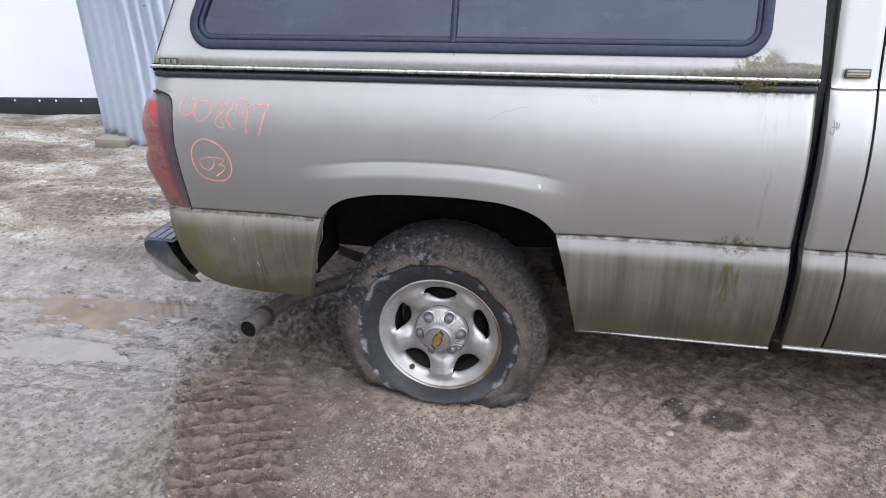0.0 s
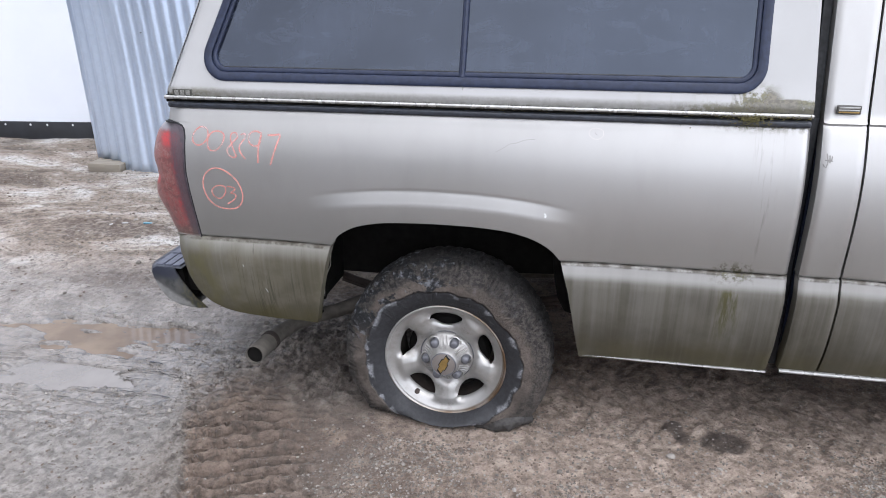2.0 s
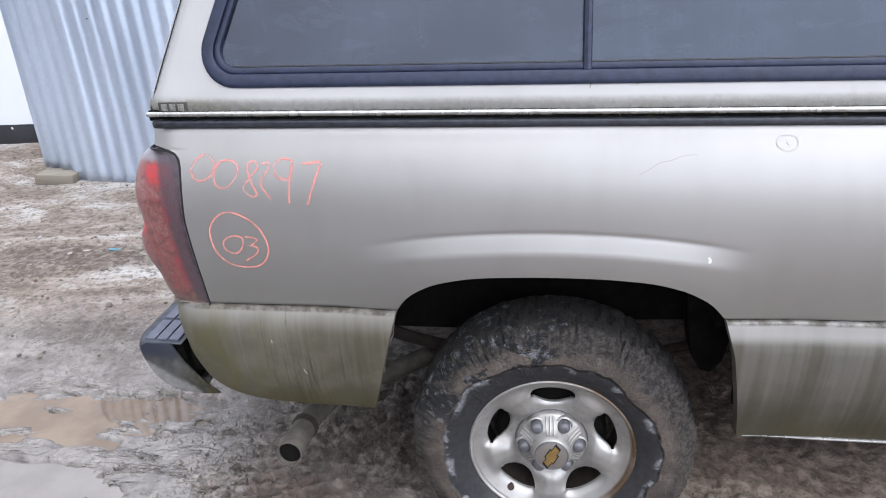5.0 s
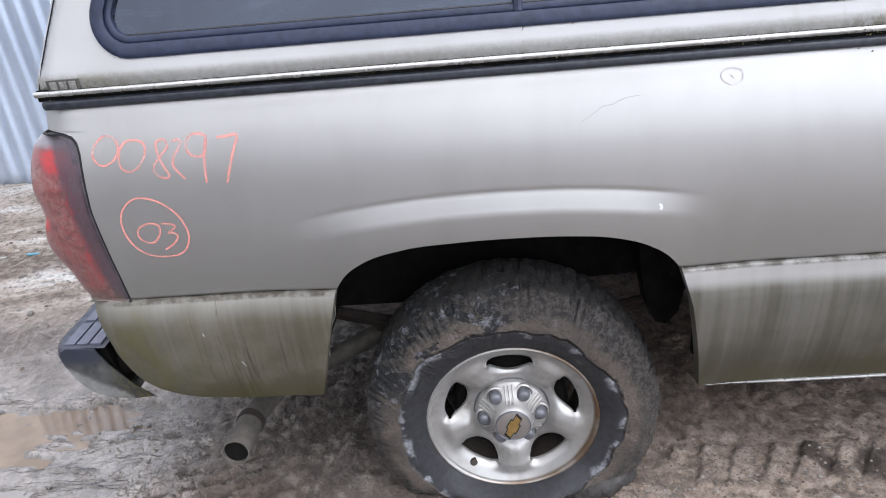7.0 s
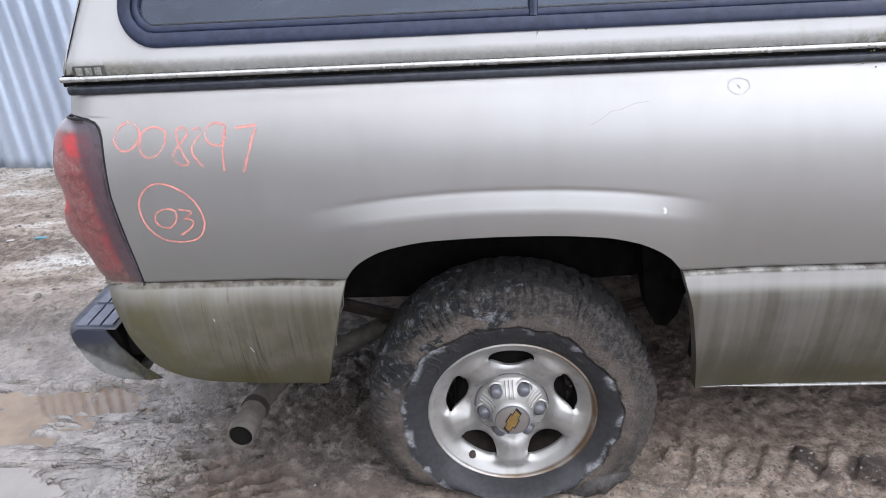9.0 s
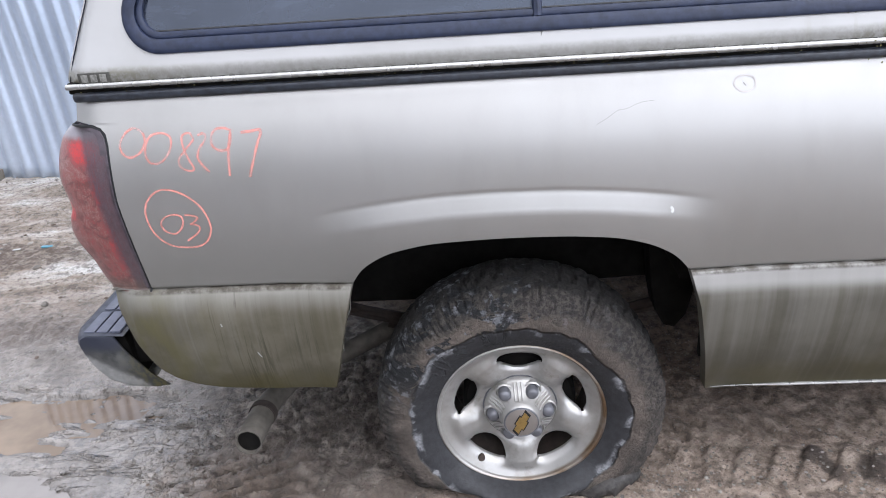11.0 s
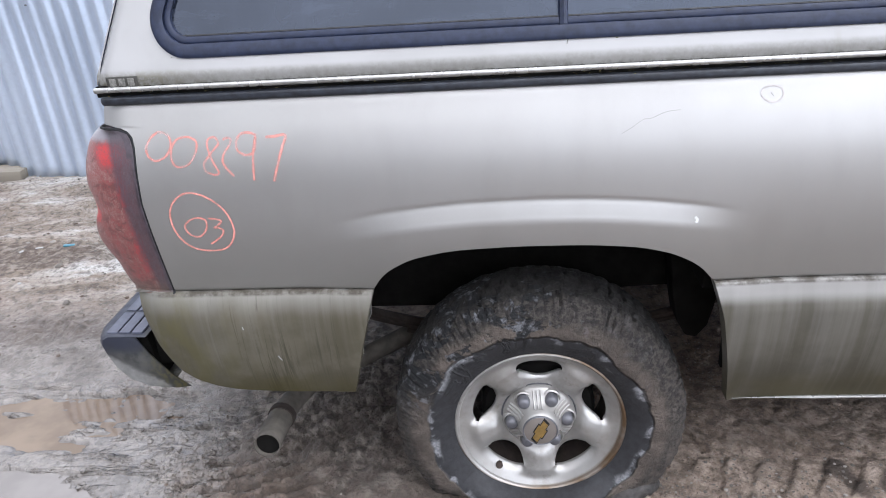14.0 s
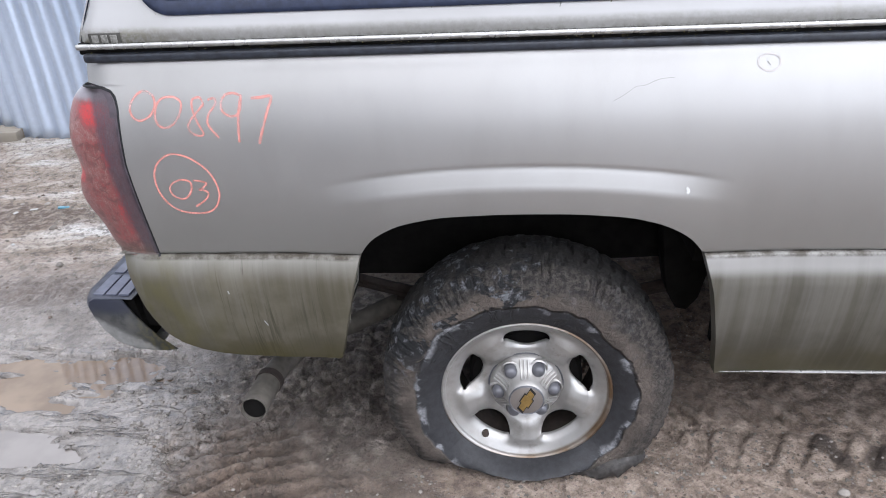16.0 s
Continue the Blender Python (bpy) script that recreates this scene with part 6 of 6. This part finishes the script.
def at_digit(cx, cz, w, h, pts, tilt=0.0):
    return [(cx + (u - 0.5) * w + tilt * (v - 0.5) * h, cz + (v - 0.5) * h) for u, v in pts]


NUM, LOT = "orange paint-marker stock number 008297", "orange paint-marker number 03"
stroke("marker_digit", [(-0.838, 1.093), (-0.859, 1.083), (-0.874, 1.060), (-0.870, 1.040), (-0.853, 1.031), (-0.830, 1.041), (-0.817, 1.061), (-0.819, 1.082)], 0.0070, MARKER, NUM, closed=True)
stroke("marker_digit", [(-0.777, 1.080), (-0.800, 1.076), (-0.814, 1.059), (-0.818, 1.032), (-0.807, 1.016), (-0.785, 1.018), (-0.765, 1.037), (-0.757, 1.057), (-0.759, 1.072)], 0.0068, MARKER, NUM, closed=True)
stroke("marker_digit", [(-0.705, 1.063), (-0.713, 1.077), (-0.729, 1.073), (-0.732, 1.059), (-0.728, 1.039), (-0.721, 1.020), (-0.712, 1.000), (-0.723, 0.995), (-0.741, 1.004), (-0.744, 1.020), (-0.730, 1.038), (-0.715, 1.053), (-0.705, 1.063)], 0.0066, MARKER, NUM)
stroke("marker_digit", [(-0.695, 1.071), (-0.684, 1.075), (-0.677, 1.071), (-0.680, 1.060), (-0.694, 1.043), (-0.700, 1.027), (-0.696, 1.013), (-0.678, 0.990)], 0.0070, MARKER, NUM)
stroke("marker_digit", [(-0.617, 1.077), (-0.635, 1.084), (-0.654, 1.081), (-0.665, 1.066), (-0.663, 1.047), (-0.648, 1.037), (-0.633, 1.038), (-0.623, 1.051), (-0.620, 1.074), (-0.625, 1.057), (-0.630, 1.024), (-0.633, 0.979)], 0.0074, MARKER, NUM)
stroke("marker_digit", [(-0.597, 1.073), (-0.577, 1.074), (-0.552, 1.075), (-0.562, 1.047), (-0.576, 1.009), (-0.588, 0.975)], 0.0086, MARKER, NUM)
stroke("marker_ring", [(-0.793, 0.955), (-0.818, 0.946), (-0.838, 0.926), (-0.847, 0.899), (-0.845, 0.866), (-0.832, 0.836), (-0.809, 0.815), (-0.780, 0.807), (-0.743, 0.808), (-0.719, 0.821), (-0.704, 0.848), (-0.703, 0.875), (-0.713, 0.905), (-0.733, 0.929), (-0.760, 0.947)], 0.0062, MARKER, "orange paint-marker ring round 03", closed=True)
stroke("marker_digit", [(-0.782, 0.893), (-0.804, 0.887), (-0.817, 0.872), (-0.812, 0.853), (-0.794, 0.844), (-0.780, 0.849), (-0.767, 0.866), (-0.765, 0.886)], 0.0062, MARKER, LOT, closed=True)
stroke("marker_digit", [(-0.757, 0.891), (-0.742, 0.889), (-0.728, 0.883), (-0.740, 0.871), (-0.748, 0.867), (-0.735, 0.865), (-0.728, 0.857), (-0.738, 0.842), (-0.765, 0.824)], 0.0062, MARKER, LOT)
stroke("marker_circle", at_digit(0.493, 1.117, 0.044, 0.032, [(0.5, 1.0), (0.12, 0.85), (0.0, 0.45), (0.3, 0.05), (0.7, 0.0), (1.0, 0.35), (0.92, 0.8)]), 0.0028, MARKER_FAINT, "faint paint-marker circle round a small dent", closed=True)
stroke("dent_mark", [(0.490, 1.119), (0.496, 1.112)], 0.0018, SCRATCH)
stroke("scratch", [(0.183, 1.050), (0.205, 1.062), (0.228, 1.077), (0.246, 1.079), (0.275, 1.090), (0.305, 1.093)], 0.0010, SCRATCH, "thin dark scratch in the paint")
stroke("paint_chip", [(0.347, 0.860), (0.352, 0.853), (0.349, 0.847)], 0.008, CHIP, "white paint chip", 0.0024)
stroke("scuff", [(0.285, 0.815), (0.318, 0.828)], 0.0018, DULL)
stroke("paint_chip", [(-0.728, 0.600), (-0.726, 0.591)], 0.004, DULL)
stroke("paint_chip", [(-0.655, 0.505), (-0.648, 0.488)], 0.004, DULL)

for pts in ([(1.160, 1.085), (1.164, 1.062), (1.160, 1.044)], [(1.168, 1.080), (1.170, 1.058)], [(1.175, 1.078), (1.174, 1.066)], [(1.156, 1.066), (1.178, 1.064)], [(1.152, 1.055), (1.156, 1.046)]):
    stroke("scuff", pts, 0.0042, SCRATCH, "", 0.0016)

# ---------------------------------------------------------------- background: building, corrugated sheet, pallet
wall = box(-16.0, 6.0, 0.0, 0.25, 0.16, 2.65)
wall_ob = part("wall_white", wall, WHITE, None)
wall_ob.matrix_world = pose(-5.86, 4.06, -0.01, 0, 0, 6.5) @ pose(5.0, 0, 0)
tagged(wall_ob, "white clad building wall above a black plinth", "wall", kind="structure")
skirt = part("plinth", box(-16.0, 6.0, -0.012, 0.25, -0.12, 0.170, 0.004), SKIRT, wall_ob)
skirt.matrix_parent_inverse = Matrix.Identity(4)
for k in range(40):
    s = part("plinth_screw", lathe([(0.0, -0.004), (0.011, -0.002), (0.012, 0.003)], 8, (-9.0 + 0.235 * k + 0.03 * math.sin(k * 2.3), -0.012, 0.140)), CHIP, wall_ob)
    s.matrix_parent_inverse = Matrix.Identity(4)


def corrugated():
    x0, x1, pitch, amp = -3.785, -1.45, 0.1150, 0.0115
    n, rows = 460, 24
    vs, fs = [], []
    for r in range(rows + 1):
        f = r / rows
        for k in range(n + 1):
            x = x0 + (x1 - x0) * k / n
            u = (x - x0) / pitch
            wave = math.sin(u * math.tau)
            top = 2.22 + 0.016 * math.sin(u * math.tau + 1.5)
            bottom = -0.012 + 0.075 * float(smooth(-3.42, -3.56, x))
            z = bottom + (top - bottom) * f
            y = float(np.interp(x, [-3.79, -3.30, -2.90, -1.45], [3.26, 3.09, 3.04, 2.96]))
            vs.append((x + 0.04 - 0.05 * z, y + amp * wave + 0.03 * math.sin(f * 3.0) + 0.008 * math.sin(x * 4 + f * 5), z))
    for r in range(rows):
        for k in range(n):
            a = r * (n + 1) + k
            fs.append((a, a + 1, a + n + 2, a + n + 1))
    ob = raw("corrugated_sheet", vs, fs, ZINC, None, sharp=0)
    thick = ob.modifiers.new("thickness", "SOLIDIFY")
    thick.thickness = 0.0012
    for k in range(7):
        x = x0 + pitch * (6.75 + k) - 0.017
        part("sheet_screw", lathe([(0.0, -0.005), (0.005, -0.0035), (0.006, 0.004)], 8, (x, 3.045 - amp + 0.03 * math.sin(1.55), 1.140 + 0.003 * k)), LUG, ob)
    return tagged(ob, "blue-grey corrugated steel sheet standing on edge", "metal sheet")


corrugated()
blk = part("timber_block", box(-0.145, 0.145, -0.09, 0.09, 0.0, 0.075, 0.006), GREY_WOOD, None)
blk.matrix_world = pose(-3.55, 3.12, -0.008, 0, 1.5, 4)
tagged(blk, "weathered timber block under the sheet's corner", "timber block")


def pallet():
    p = empty("pallet", (0, 0, 0))
    tagged(p, "pale wooden pallet leaning against the white wall", "pallet")
    for k in range(9):
        z = 0.02 + k * 0.108
        part("deck_board", box(-1.0, 0.0, 0.10, 0.118, z, z + 0.075, 0.002), PALLET_WOOD, p)
    for x in (-0.115, -0.52, -0.96):
        part("stringer", box(x, x + 0.045, 0.018, 0.098, 0.0, 0.97, 0.002), PALLET_WOOD, p)
    for z in (0.0, 0.44, 0.88):
        part("bottom_board", box(-1.0, -0.04, 0.0, 0.018, z, z + 0.085, 0.002), PALLET_WOOD, p)
    return p


pal = pallet()
pal.matrix_world = pose(-5.70, 3.78, -0.02, -9, 0, 6.5)

scrap = part("plastic_scrap", box(-0.028, 0.028, -0.012, 0.012, 0, 0.008, 0.003), BLUE, None)
scrap.matrix_world = pose(-2.398, 1.865, float(ground_height(-2.398, 1.865)) - 0.001, 0, 6, 20)
tagged(scrap, "small blue plastic scrap on the mud", "litter")

for k, (lx, ly, lw, ld) in enumerate(((-2.55, 1.84, 0.022, 0.007), (-2.62, 1.79, 0.012, 0.008), (-2.96, 2.02, 0.012, 0.008), (-2.40, 1.42, 0.009, 0.007), (-2.10, 2.16, 0.014, 0.006))):
    flake = part("litter_flake", box(-lw, lw, -ld, ld, 0, 0.004, 0.0015), DULL, None)
    flake.matrix_world = pose(lx, ly, float(ground_height(lx, ly)) + 0.003, 5, -7, 50 * k)
    tagged(flake, "pale torn plastic flake on the mud", "litter", "pale litter in the yard")

# unseen warehouse added behind the viewer, across the yard, to darken the paint's reflections
shed = empty("warehouse", (-9.5, -8.5, 0))
tagged(shed, "unseen plain grey warehouse added across the yard to darken reflections", "warehouse")
SHED = plain("grey_warehouse_wall", (0.10, 0.10, 0.105), 0.7, vary=0.25, scale=1.2)
part("unseen_warehouse_wall", box(-18, -0.9, -15.0, -8.5, -0.2, 3.6), SHED, shed)
part("unseen_warehouse_roof", prism([(-18.3, 3.6), (-0.6, 3.6), (-0.6, 3.9), (-18.3, 3.9)], -15.3, -8.2), plain("pale_warehouse_roof", (0.45, 0.46, 0.48), 0.5, vary=0.2, scale=1.0), shed)

# ---------------------------------------------------------------- loose gravel
STONE_A = plain("pale_gravel", (0.215, 0.196, 0.175), 0.85, vary=0.3, scale=60)
STONE_B = plain("grey_gravel", (0.112, 0.099, 0.086), 0.85, vary=0.3, scale=60)
STONE_C = plain("brown_gravel", (0.092, 0.068, 0.053), 0.9, vary=0.3, scale=60)


def where_gravel(x, y):
    d = 0.08 + 0.85 * smooth(0.0, 0.40, fbm(71, x, y, 0.5, 3)) * smooth(-0.5, 0.1, x)
    d = d * smooth(0.30, 0.05, y) * smooth(-0.45, -0.05, x - 0.5 * np.minimum(y, 0.0)) + 0.05 * smooth(0.15, -0.15, y)
    return d * (1 - 0.9 * smooth(0.36, 0.30, np.hypot(x, (y - 0.12) * 1.3)))


stones("gravel", 30000, (-2.2, 1.6, -0.75, 0.8), (0.0010, 0.0074), [STONE_A, STONE_B, STONE_B, STONE_C, STONE_C], 11, "scattered pale and grey gravel pressed into mud", dense=where_gravel)
stones("gravel", 5000, (-6.0, -1.0, 0.75, 4.0), (0.002, 0.013), [STONE_A, STONE_B, STONE_C], 12, "scattered stones across the far yard")


def where_crumbs(x, y):
    track = np.exp(-((((x + 0.86) * 0.88 + (y + 0.33) * 0.47) + 0.01) / 0.05) ** 2) * smooth(0.35, 0.1, y) * 0.5
    return np.clip(0.9 * clods(x, y) + track + 0.25 * smooth(0.15, 0.5, fbm(75, x, y, 0.22, 3)) * smooth(0.2, -0.4, x), 0, 0.9)


def where_far_crumbs(x, y):
    return 0.05 + 0.5 * smooth(0.05, 0.4, fbm(76, x * 0.6, y, 0.5, 3))


tagged(stones("mud_crumbs", 4200, (-1.5, 0.5, -0.6, 0.9), (0.003, 0.0155), [MUD], 13, "crumbled wet mud kicked up round the wheel", 0.5, where_crumbs), category="mud")
tagged(stones("mud_crumbs", 2200, (-4.5, -1.1, 0.75, 3.2), (0.003, 0.014), [MUD], 14, "crumbled mud across the far yard", 0.5, where_far_crumbs), category="mud")


def stone(x, y, r, flat, turn, seed):
    """A single loose stone, sunk a little into the mud."""
    bm = bmesh.new()
    bmesh.ops.create_icosphere(bm, subdivisions=2, radius=1)
    rng = np.random.default_rng(seed)
    off = rng.uniform(0, 50, 3)
    for v in bm.verts:
        k = 1 + 0.28 * noise.noise(v.co * 1.4 + Vector(off))
        v.co = Vector((v.co.x * r * k, v.co.y * r * 0.75 * k, v.co.z * r * flat * k))
    ob = part("stone", bm, [STONE_A, STONE_B, STONE_C][seed % 3], None)
    ob.matrix_world = pose(x, y, float(ground_height(x, y)) + r * flat * 0.35, 6, -5, turn)
    return tagged(ob, "loose grey stone lying on the mud", "stone", "loose stones in the yard")


for k, (x, y, r) in enumerate(((0.824, -0.060, 0.016), (0.45, -0.20, 0.011), (0.31, -0.33, 0.010), (0.62, -0.15, 0.012), (0.98, -0.10, 0.010), (-0.22, -0.36, 0.012), (-0.05, -0.30, 0.010), (0.72, 0.02, 0.009), (-1.05, -0.12, 0.013), (-0.98, 0.62, 0.016), (-1.30, 0.86, 0.02), (-2.30, 1.60, 0.022), (-2.52, 1.92, 0.018), (-2.05, 1.22, 0.02))):
    stone(x, y, r, 0.6 + 0.2 * math.sin(k), 37 * k, 3 * k + (1 if k % 2 else 0))
